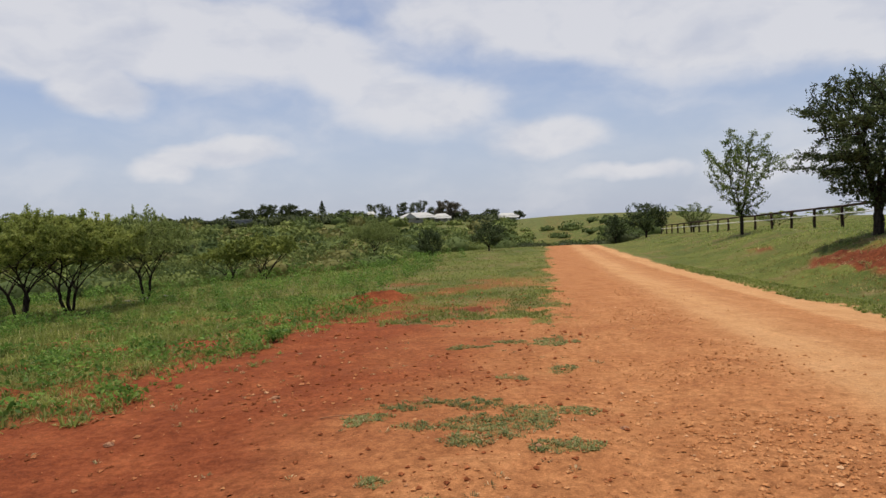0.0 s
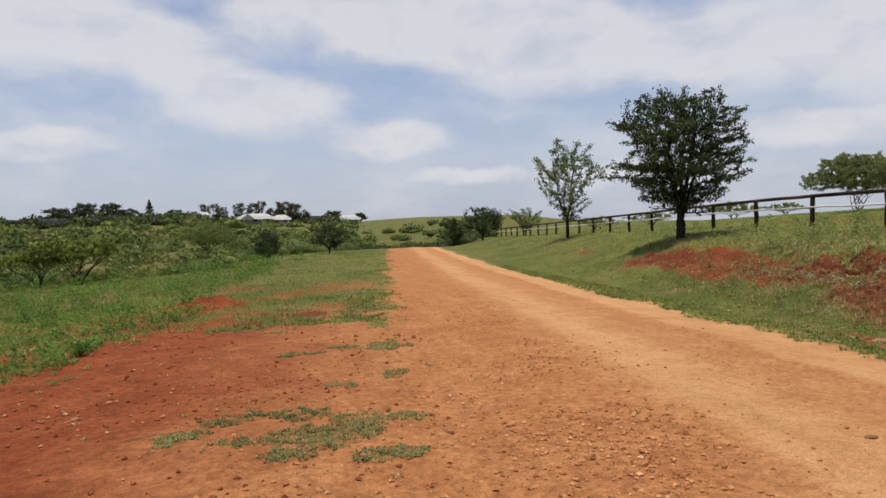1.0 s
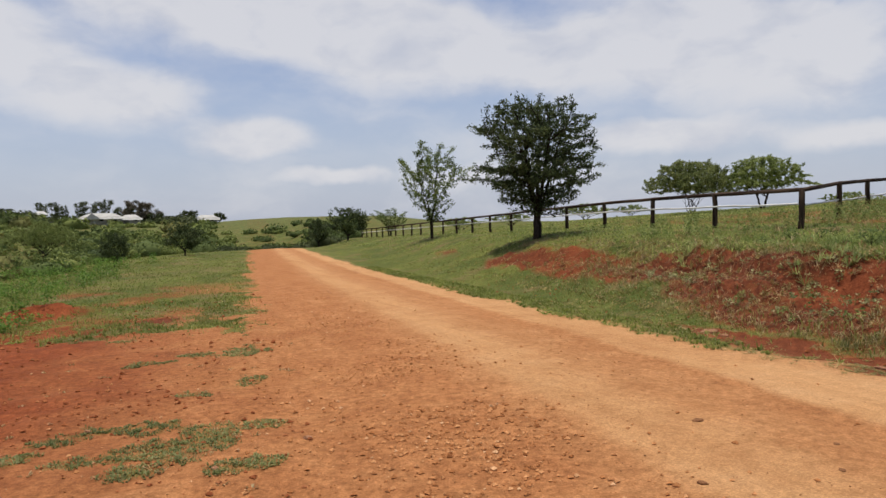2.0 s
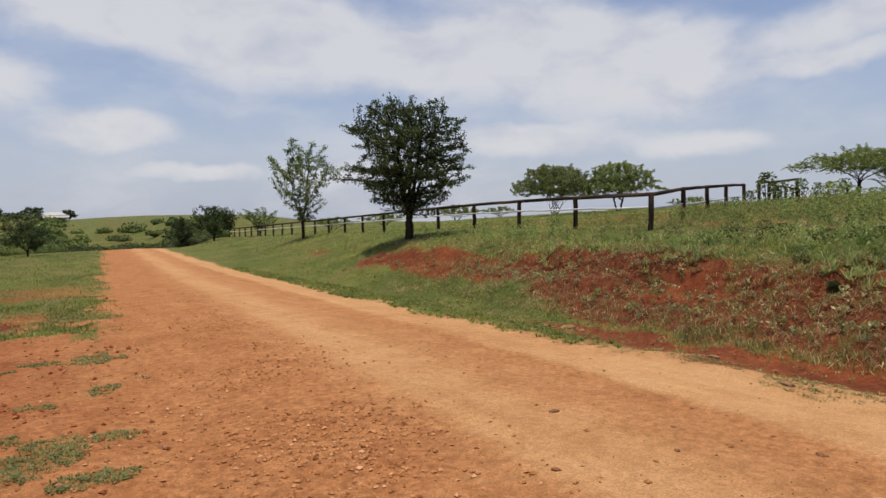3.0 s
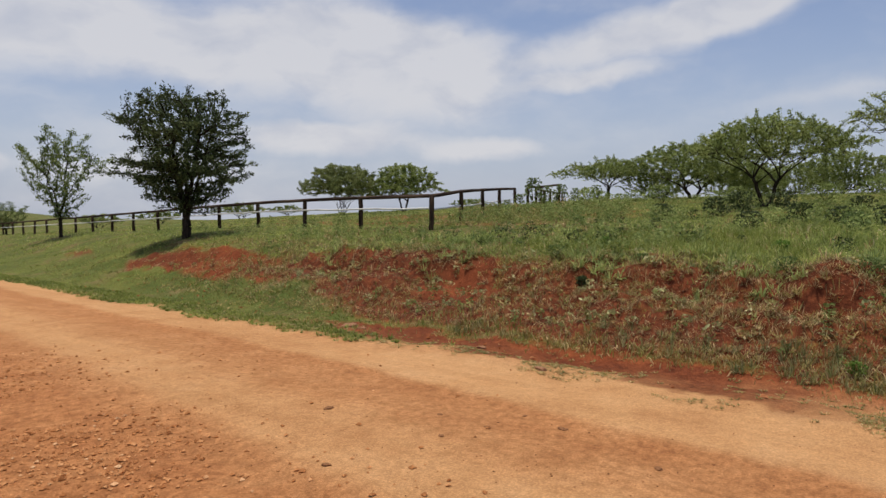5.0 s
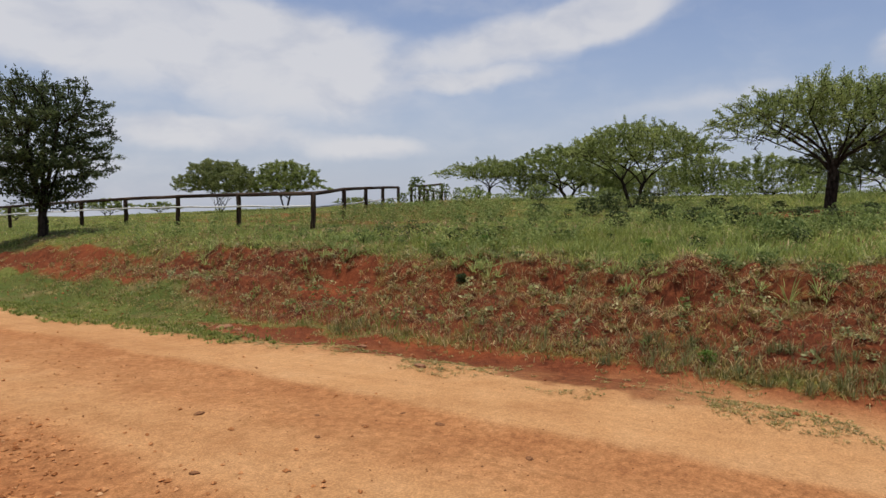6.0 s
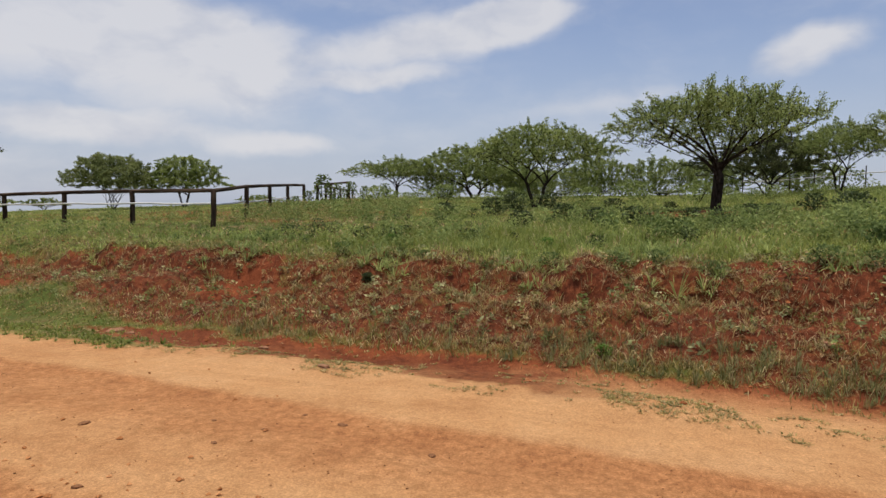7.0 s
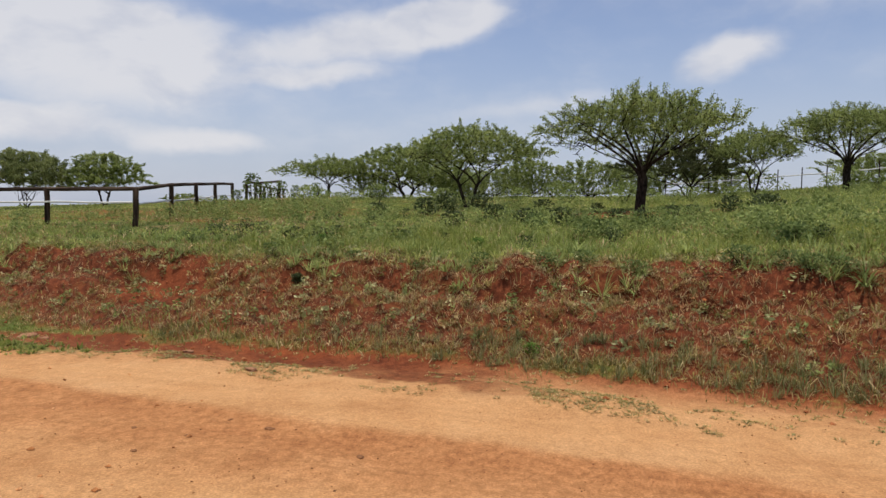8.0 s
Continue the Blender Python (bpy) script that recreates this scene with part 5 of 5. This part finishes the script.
def on_bank(s, v, g):
    x, y = world_xy(s, v)
    return (0.16 + 0.22 * step(6, 3, s) + 0.46 * step(0.42, 0.60, fbm(x * 0.9 + 44, y * 0.9, 4)) + 0.15 * (g > 0.25)) * (1 - 0.95 * blob(s, v, 8.5, 9.0, 1.05, 0.7, 0.5)) * (0.25 + 0.75 * step(20, 13, s)) * (1 - 0.8 * step(9, 15, s) * step(9.0, 8.4, v)) * (1 - 0.5 * step(8.9, 8.3, v))


x, y = tuft_places(grng, 4600, -8, 24, 7.3, 11.0, on_bank)
tufts("bank_tufts", grng, x, y, 0.14, 15, STRAW, "dull green grass tufts on the red bank", 0.0036)
x, y = tuft_places(grng, 5600, -8, 24, 7.5, 11.2, on_bank)
tufts("dry_bank_tufts", grng, x, y, 0.17, 12, DRY, "dried straw-coloured grass tufts on the red bank", 0.0034, (0.6, 1.5))
x, y = tuft_places(grng, 1300, -8, 20, 10.4, 20, lambda s, v, g: 0.6 * (g > 0.3))
tufts("dry_field_tufts", grng, x, y, 0.22, 11, DRY, "dry straw-coloured tufts among the field grass", 0.008)
x, y = tuft_places(grng, 1700, -6, 14, 5.9, 7.6, lambda s, v, g: 0.20 + 0.6 * (g > 0.3))
tufts("edge_tufts", grng, x, y, 0.05, 16, STRAW, "short flattened grass tufts along the road's edge", 0.0035, (0.8, 1.5))
x, y = tuft_places(grng, 3400, -4, 14, 5.75, 6.6, lambda s, v, g: 0.8 * step(0.44, 0.58, fbm(s * 1.6 + 5, v * 1.6, 3)) * (0.5 + 0.5 * step(5.8, 6.1, v)))
tufts("edge_mat", grng, x, y, 0.06, 14, STRAW, "flattened half-dry grass between the sand and the ditch", 0.003, (0.8, 1.5))
x, y = tuft_places(grng, 4200, 6, 34, 5.0, 6.4, lambda s, v, g: 0.75 * (g > 0.25))
tufts("verge_tufts", grng, x, y, 0.09, 9, GRASS, "short green grass tufts where the verge meets the road", 0.009, (0.3, 1.2))
x, y = tuft_places(grng, 2600, 4, 20, -8, -3.6, lambda s, v, g: 0.02 + 0.55 * (g > 0.2))
tufts("meadow_tufts", grng, x, y, 0.12, 15, GRASS, "low green grass tufts at the edge of the red earth")
x, y = tuft_places(grng, 9000, 3.2, 12, -2.4, 1.6, lambda s, v, g: 0.75 * (g > 0.3))
tufts("patch_tufts", grng, x, y, 0.045, 12, CREEP, "short creeping green tufts in the patches on bare earth", 0.005)

x, y = tuft_places(grng, 260, 3, 11, -4.2, 0.8, lambda s, v, g: 0.25 + 0.5 * (g > 0.05))
tufts("dry_earth_tufts", grng, x, y, 0.05, 12, DRY, "small withered grass tufts on the bare earth", 0.004)
x, y = tuft_places(grng, 8000, -8, 20, 7.4, 11.2, lambda s, v, g: 0.55 * step(21, 13, s) * (1 - 0.9 * step(9, 15, s) * step(9.0, 8.4, v)) * (1 - 0.9 * blob(s, v, 8.5, 9.0, 1.05, 0.7, 0.5)))
tufts("bank_litter", grng, x, y, 0.13, 7, LITTER, "brown dead grass lying over the red bank", 0.004, (0.9, 1.5))
x, y = tuft_places(grng, 1500, -8, 16, 9.4, 12.2, lambda s, v, g: 0.9 * step(9.3, 10.2, v + 0.5 * step(6, 3, s)) * step(0.46, 0.58, fbm(s * 0.8 + 33, v * 0.8, 3)))
tufts("lip_tufts", grng, x, y, 0.27, 22, WEED, "thick green grass tussocks along the top of the bank", 0.007)

x, y = tuft_places(grng, 430, -7, 7, 7.2, 8.0, lambda s, v, g: step(0.40, 0.56, fbm(s * 1.1 + 3, v * 1.1 + 8, 3)) * (0.35 + 0.65 * step(5, 1, s)))
tufts("foot_tufts", grng, x, y, 0.19, 26, FOOT, "dull green grass tussocks along the foot of the bank", 0.0027, (0.1, 1.1))
x, y = tuft_places(grng, 3200, -9, 9, 10.6, 14.5, lambda s, v, g: 0.9 * step(0.44, 0.58, fbm(s * 0.35 + 13, v * 0.5 + 2, 3)))
tufts("lush_field_grass", grng, x, y, 0.30, 16, GRASS, "longer bright green grass behind the top of the bank", 0.006)

# ---- broad-leaved weeds ----
def weeds(name, rng, places, heights, mat, label, per=40, leaf=0.35, wide=0.55):
    centres, scale, ways = [], [], []
    for (x, y), h in zip(places, heights):
        z = ground_at(x, y)
        n = per
        t = rng.rand(n) ** 0.8
        a = rng.uniform(0, 2 * math.pi, n)
        r = h * wide * (0.35 + 0.65 * np.sin(math.pi * (0.12 + 0.8 * t))) * rng.uniform(0.3, 1, n)
        centres.append(np.column_stack([x + r * np.cos(a), y + r * np.sin(a), z + 0.03 + t * h]))
        ways.append(np.column_stack([np.cos(a), np.sin(a), rng.uniform(-0.1, 0.7, n)]))
        scale.append(np.full(n, leaf * h * 0.75))
    c, sc, w = np.vstack(centres), np.concatenate(scale), np.vstack(ways)
    v, f = leaf_quads(rng, c, 1.0, 0.5, 0.0, w)
    mid = c.repeat(4, 0)
    v = mid + (v - mid) * sc.repeat(4)[:, None]
    ob = put(name, mesh_from(name, v, f), mat)
    return tagged(ob, label, "weeds", kind="stuff")


wrng = np.random.RandomState(61)
spots, tall = [], []
while len(spots) < 780:
    az, d = wrng.uniform(-44, 4), 8 * (58 / 8) ** wrng.rand()
    x, y = polar(az, d)
    s, v = along(x, y)
    if v > -5.8 or fbm(np.array([x * 0.3]), np.array([y * 0.3]), 3)[0] < 0.46 + 0.12 * (d < 18):
        continue
    spots.append((x, y))
    tall.append(wrng.uniform(0.12, 0.3) + 0.012 * max(0, d - 12))
weeds("meadow_weeds", wrng, spots, tall, LUSH, "bright green leafy weeds along the meadow's edge", 64, 0.23)
spots, tall = [], []
while len(spots) < 720:
    az, d = wrng.uniform(30, 116), 10.5 * (40 / 10.5) ** wrng.rand()
    x, y = polar(az, d)
    s, v = along(x, y)
    if v < 10.6 or s > 26 or cover(np.array([x]), np.array([y]))[0][0] < 0.4 or fbm(np.array([x * 0.35 + 9]), np.array([y * 0.35]), 3)[0] < 0.5:
        continue
    spots.append((x, y))
    tall.append(wrng.uniform(0.18, 0.5))
weeds("field_weeds", wrng, spots, tall, WEED, "dull green leafy weeds in the field grass", 70, 0.23)
spots, tall = [], []
while len(spots) < 420:
    az, d = wrng.uniform(53.5, 68), wrng.uniform(23, 35)
    if wrng.rand() < 0.35 + 0.65 * (fbm(np.array([az * 0.5]), np.array([d * 0.4]), 2)[0] > 0.45):
        spots.append(polar(az, d))
        tall.append(wrng.uniform(0.25, 0.62))
weeds("corner_weeds", wrng, spots[:300], tall[:300], WEED, "tall dull green weeds inside the fence corner", 60, 0.2)
weeds("corner_weeds", wrng, spots[300:], tall[300:], STRAW, "tall yellowish flowering weeds inside the fence corner", 60, 0.16)
spots, tall = [], []
while len(spots) < 420:
    s, v = wrng.uniform(-7, 20), wrng.uniform(7.6, 10.8)
    spots.append(world_xy(s, v))
    tall.append(wrng.uniform(0.06, 0.17))
weeds("bank_weeds", wrng, spots[:210], tall[:210], WEED, "small green weeds on the red bank", 24, 0.45)
weeds("dry_bank_weeds", wrng, spots[210:], tall[210:], STRAW, "small dried weeds on the red bank", 24, 0.5)


spots, tall = [], []
while len(spots) < 520:
    s, v = wrng.uniform(4, 20), -4.3 - 5.5 * wrng.rand() ** 1.4
    spots.append(world_xy(s, v))
    tall.append(wrng.uniform(0.05, 0.17))
weeds("meadow_rosettes", wrng, spots, tall, LUSH, "low bright green leafy weeds at the edge of red earth", 26, 0.7, 1.5)
spots, tall = [], []
while len(spots) < 260:
    s, v = wrng.uniform(-6, 14), wrng.uniform(7.8, 10.8)
    spots.append(world_xy(s, v))
    tall.append(wrng.uniform(0.05, 0.11))
weeds("bank_rosettes", wrng, spots, tall, PALE, "pale grey-green leafy weeds on the red bank", 18, 0.85, 1.2)


def lone_weed(name, x, y, h, label, mat, per=120, leaf=0.22, spread_by=0.8):
    rng = np.random.RandomState(int(abs(x * 100)) + 3)
    root = thing(name, x, y, ground_at(x, y), label, "plant")
    n = per
    t = rng.rand(n) ** 0.7
    a = rng.uniform(0, 2 * math.pi, n)
    r = h * spread_by * (0.3 + 0.7 * np.sin(math.pi * (0.15 + 0.75 * t))) * rng.uniform(0.2, 1, n)
    c = np.column_stack([r * np.cos(a), r * np.sin(a), 0.02 + t * h])
    v, f = leaf_quads(rng, c, leaf * h, 0.55, 0.0, np.column_stack([np.cos(a), np.sin(a), np.full(n, 0.3)]))
    put("foliage", mesh_from("foliage", v, f), mat, root)
    k = 7
    a = rng.uniform(0, 2 * math.pi, k)
    tip = np.column_stack([np.cos(a) * h * spread_by * 0.6, np.sin(a) * h * spread_by * 0.6, np.full(k, h * 0.8)])
    v, f = tubes(np.zeros((k, 3)), tip, np.full(k, 0.002 + 0.009 * h), np.full(k, 0.001 + 0.003 * h), 4)
    put("stem", mesh_from("stem", v, f, True), BARK, root)
    return root


x, y = polar(-14.9, 11.3)
lone_weed("leafy_weed", x, y, 0.16, "small bright green weed clump at the edge of red earth", LUSH, 320, 0.3, 1.0)
x, y = polar(64.9, 11.2)
lone_weed("leafy_weed", x, y, 0.14, "small dark green weed standing on the red bank", BROAD, 320, 0.3, 0.8)
for az, d, h in [(60.2, 33, 1.6), (62.4, 34, 1.25), (61.3, 35, 1.2), (59.0, 32, 0.9), (63.6, 35, 1.0), (65.2, 36, 1.1), (58.0, 30, 0.7)]:
    x, y = polar(az, d)
    lone_weed("fence_sapling", x, y, h, "leafy sapling with pale gaps growing at the fence corner", SPARSE, 210, 0.11, 0.34)
for az, d, h in [(80.5, 20, 0.5), (83, 19, 0.45), (86, 18, 0.5), (90.3, 19, 0.4), (92.2, 18, 0.4), (88.5, 25, 0.35), (77, 18, 0.45), (94.4, 19, 0.42), (96.0, 20, 0.4), (74.5, 24, 0.6), (76.2, 27, 0.7), (79.0, 26, 0.65), (70.5, 23, 0.5), (98.5, 22, 0.5), (101, 19, 0.6), (84.2, 24, 0.5)]:
    x, y = polar(az, d)
    lone_weed("field_shrub", x, y, h, "dark green knee-high shrub in the field grass", BROAD, 380, 0.17, 0.85)

for az, d, h in [(85.3, 10.3, 0.22), (104.6, 9.6, 0.20), (103.2, 9.9, 0.22), (80.0, 10.6, 0.20), (62.7, 12.4, 0.20), (88.5, 10.2, 0.20), (92.5, 9.9, 0.18), (100.0, 10.0, 0.26), (75.0, 11.0, 0.18), (106.5, 9.7, 0.18), (69.5, 11.4, 0.17)]:
    x, y = polar(az, d)
    lone_weed("leafy_weed", x, y, h, "bushy dark green weed hanging over the top of the bank", BANK_WEED, 360, 0.17, 1.1)
for az, d, h, mat, label in [(84.8, 7.8, 0.13, LUSH, "small bright green weed at the foot of the bank"), (79.5, 12.6, 0.2, LUSH, "bright yellow-green weed in the field grass"), (84.0, 16.4, 0.4, BANK_WEED, "dark green weed in the field grass"),
                             (89.6, 14.1, 0.4, BANK_WEED, "dark green weed in the field grass"), (103.2, 11.4, 0.35, BANK_WEED, "dark green weed in the field grass"), (66.5, 14.0, 0.2, LUSH, "bright yellow-green weed in the field grass")]:
    x, y = polar(az, d)
    lone_weed("leafy_weed", x, y, h, label, mat, 260, 0.22, 0.8)
x, y = polar(96.9, 16.2)
twig = tagged(put("dead_stem", pole_mesh("dead_stem", 0.6, 0.008, 0.004, 21, 6), STRAW), "pale dead stem leaning in the field grass", "stem")
twig.matrix_world = between((x, y, ground_at(x, y)), (x + 0.05, y - 0.22, ground_at(x, y) + 0.42))

drng = np.random.RandomState(91)
for k in range(70):
    s, v = drng.uniform(-8, 13), 11.2 + 12 * drng.rand() ** 1.3
    x, y = world_xy(s, v)
    if cover(np.array([x]), np.array([y]))[0][0] > 0.4:
        lone_weed("leafy_weed", x, y, drng.uniform(0.12, 0.30), "low dark green weed clump in the field grass", BROAD if k % 2 else BANK_WEED, 120, 0.2, drng.uniform(0.7, 1.3))

prng = np.random.RandomState(77)
for k in range(30):
    x, y = polar(prng.uniform(64, 113), prng.uniform(30, 45))
    lone_weed("field_shrub", x, y, prng.uniform(0.5, 1.05), "dull green shrub between the thorn trees", WEED, 300, 0.14, prng.uniform(0.8, 1.3))


# ---- gravel and stones ----
def stone_mesh(rng):
    bm = bmesh.new()
    for q in ((1, 0, 0), (-0.5, 0.86, 0), (-0.5, -0.86, 0), (0.25, 0.1, 0.75), (-0.2, -0.1, -0.6), (0.4, -0.75, 0.25)):
        bm.verts.new(Vector(q) * rng.uniform(0.75, 1.15))
    bmesh.ops.convex_hull(bm, input=bm.verts[:])
    bm.normal_update()
    v = np.array([q.co[:] for q in bm.verts])
    bm.verts.index_update()
    f = np.array([[q.index for q in face.verts] for face in bm.faces])
    bm.free()
    return v, f


def gravel(name, rng, x, y, r, label, mat=None):
    shapes = [stone_mesh(rng) for _ in range(6)]
    z = terrain(x, y)
    vs, fs, n = [], [], 0
    for k in range(6):
        m = np.arange(k, len(x), 6)
        v, f = shapes[k]
        a = rng.uniform(0, 2 * math.pi, len(m))
        c, s = np.cos(a)[:, None], np.sin(a)[:, None]
        p = np.stack([v[:, 0] * c - v[:, 1] * s, v[:, 0] * s + v[:, 1] * c, np.broadcast_to(v[:, 2] * 0.85, (len(m), len(v)))], 2) * r[m][:, None, None]
        p = p + np.column_stack([x[m], y[m], z[m] + r[m] * 0.25])[:, None]
        vs.append(p.reshape(-1, 3))
        fs.append((np.arange(len(m))[:, None, None] * len(v) + f[None]).reshape(-1, 3) + n)
        n += len(m) * len(v)
    ob = put(name, mesh_from(name, np.vstack(vs), np.vstack(fs)), mat or STONE)
    return tagged(ob, label, "gravel", kind="stuff")


srng = np.random.RandomState(71)
x, y, d = sow(srng, 118000, -40, 60, 1.2, 20)
s, v = along(x, y)
n1 = fbm(x * 0.8 + 3, y * 0.8, 3)
want = 0.03 * (v < 2.6) * step(-1.4, 0.4, v) + 0.005 + 0.75 * np.exp(-((v - 1.7) / 0.75) ** 2) * step(0.36, 0.56, n1) + 0.06 * np.exp(-((v - 1.2) / 1.5) ** 2) 
ok = (srng.rand(len(x)) < want) & (v > -4.5) & (v < 6.2)
x, y = x[ok], y[ok]
r = 0.006 + 0.022 * srng.rand(len(x)) ** 3.2
gravel("loose_gravel", srng, x, y, r, "loose reddish gravel on the road and bare earth")
x, y, d = sow(srng, 34000, -40, 16, 1.2, 20)
s, v = along(x, y)
ok = (srng.rand(len(x)) < 0.10 + 0.38 * step(0.45, 0.65, fbm(x * 0.7 + 12, y * 0.7, 3))) & (v > -4.8) & (v < 0.6)
x, y = x[ok], y[ok]
gravel("earth_stones", srng, x, y, (0.006 + 0.030 * srng.rand(len(x)) ** 4) * (0.7 + 0.05 * np.hypot(x, y)), "small red stones and clods on the bare earth", EARTH_STONE)
s, v = 12 * srng.rand(5200) ** 1.3 - 1.5, srng.uniform(2.3, 6.6, 5200)
x, y = world_xy(s, v)
ok = srng.rand(len(x)) < (0.10 + 0.75 * step(4.9, 4.5, v) * step(0.36, 0.6, fbm(x * 1.1 + 3, y * 1.1, 3)) + 0.45 * step(5.9, 6.2, v))
gravel("road_crumbs", srng, x[ok], y[ok], 0.003 + 0.008 * srng.rand(ok.sum()) ** 3, "small dark crumbs of earth on the sandy road", CRUMB)
s, v = srng.uniform(-7, 22, 700), srng.uniform(6.2, 10.8, 700)
x, y = world_xy(s, v)
gravel("bank_clods", srng, x, y, 0.01 + 0.035 * srng.rand(700) ** 3, "small red clods and stones on the bank", EARTH_STONE)


def lump(name, x, y, size, mat, label, category, seed, flat=0.5, stretch=1.4, turn=0.0):
    rng = np.random.RandomState(seed)
    bm = bmesh.new()
    bmesh.ops.create_icosphere(bm, subdivisions=3, radius=1.0)
    o = Vector(rng.uniform(0, 50, 3))
    for v in bm.verts:
        k = 1 + 0.45 * noise.noise(v.co * 1.6 + o) + 0.18 * noise.noise(v.co * 5 + o)
        v.co = v.co * k
        v.co.x *= stretch
        v.co.z *= flat
    for f in bm.faces:
        f.smooth = True
    me = bpy.data.meshes.new(name)
    bm.to_mesh(me)
    bm.free()
    ob = put(name, me, mat)
    ob.matrix_world = pose(x, y, ground_at(x, y) + size * flat * 0.35, 0, 0, turn) @ Matrix.Diagonal((size, size, size, 1))
    return tagged(ob, label, category)


for k, (az, d, size) in enumerate([(45.18, 5.68, 0.075), (54.5, 5.47, 0.045), (64.74, 5.26, 0.06), (45.7, 4.4, 0.05), (61.5, 5.55, 0.035), (72.5, 4.6, 0.05), (54.9, 4.9, 0.04), (58.5, 5.2, 0.03)]):
    x, y = polar(az, d)
    lump("dung_clod", x, y, size * 0.45, CLOD, "dried dark clod lying on the sandy road", "clod", 100 + k, 0.35, 1.5, 40 * k)
for k, (az, d, size) in enumerate([(45.66, 10.6, 0.13), (62.2, 7.3, 0.07), (57.0, 8.8, 0.06), (100.5, 8.2, 0.07), (46.8, 10.4, 0.06)]):
    x, y = polar(az, d)
    lump("brown_rock", x, y, size * 0.7, ROCK, "weathered brown rock at the foot of the bank", "rock", 130 + k, 0.5, 1.5, 70 * k)
for k, (az, d, size) in enumerate([(-15.0, 7.0, 0.045), (-27.5, 6.1, 0.04), (6.9, 4.9, 0.03), (14.0, 5.4, 0.035), (-2.5, 6.4, 0.03), (4.0, 3.95, 0.03)]):
    x, y = polar(az, d)
    lump("loose_stone", x, y, size * 0.8, PEBBLE, "loose brown stone on the bare red earth", "stone", 150 + k, 0.65, 1.2, 50 * k)
for k, (az, d, size) in enumerate([(-25.6, 30.5, 0.09), (-24.4, 31.0, 0.11), (-23.0, 31.5, 0.08), (-22.4, 31.2, 0.10)]):
    x, y = polar(az, d)
    lump("pale_rock", x, y, size, PALE_ROCK, "pale weathered rock in the grass under the thorn trees", "rock", 170 + k, 0.55, 1.5, 35 * k)
# a dry stick on the earth
x, y = polar(-11.5, 5.9)
stick = tagged(put("dry_stick", pole_mesh("dry_stick", 0.5, 0.005, 0.003, 7), PEBBLE), "thin dry stick lying on the red earth", "stick")
stick.matrix_world = between((x, y, ground_at(x, y) + 0.015), (x + 0.4, y + 0.16, ground_at(x + 0.4, y + 0.16) + 0.02)) @ Matrix.Diagonal((1, 1, 2.0, 1))
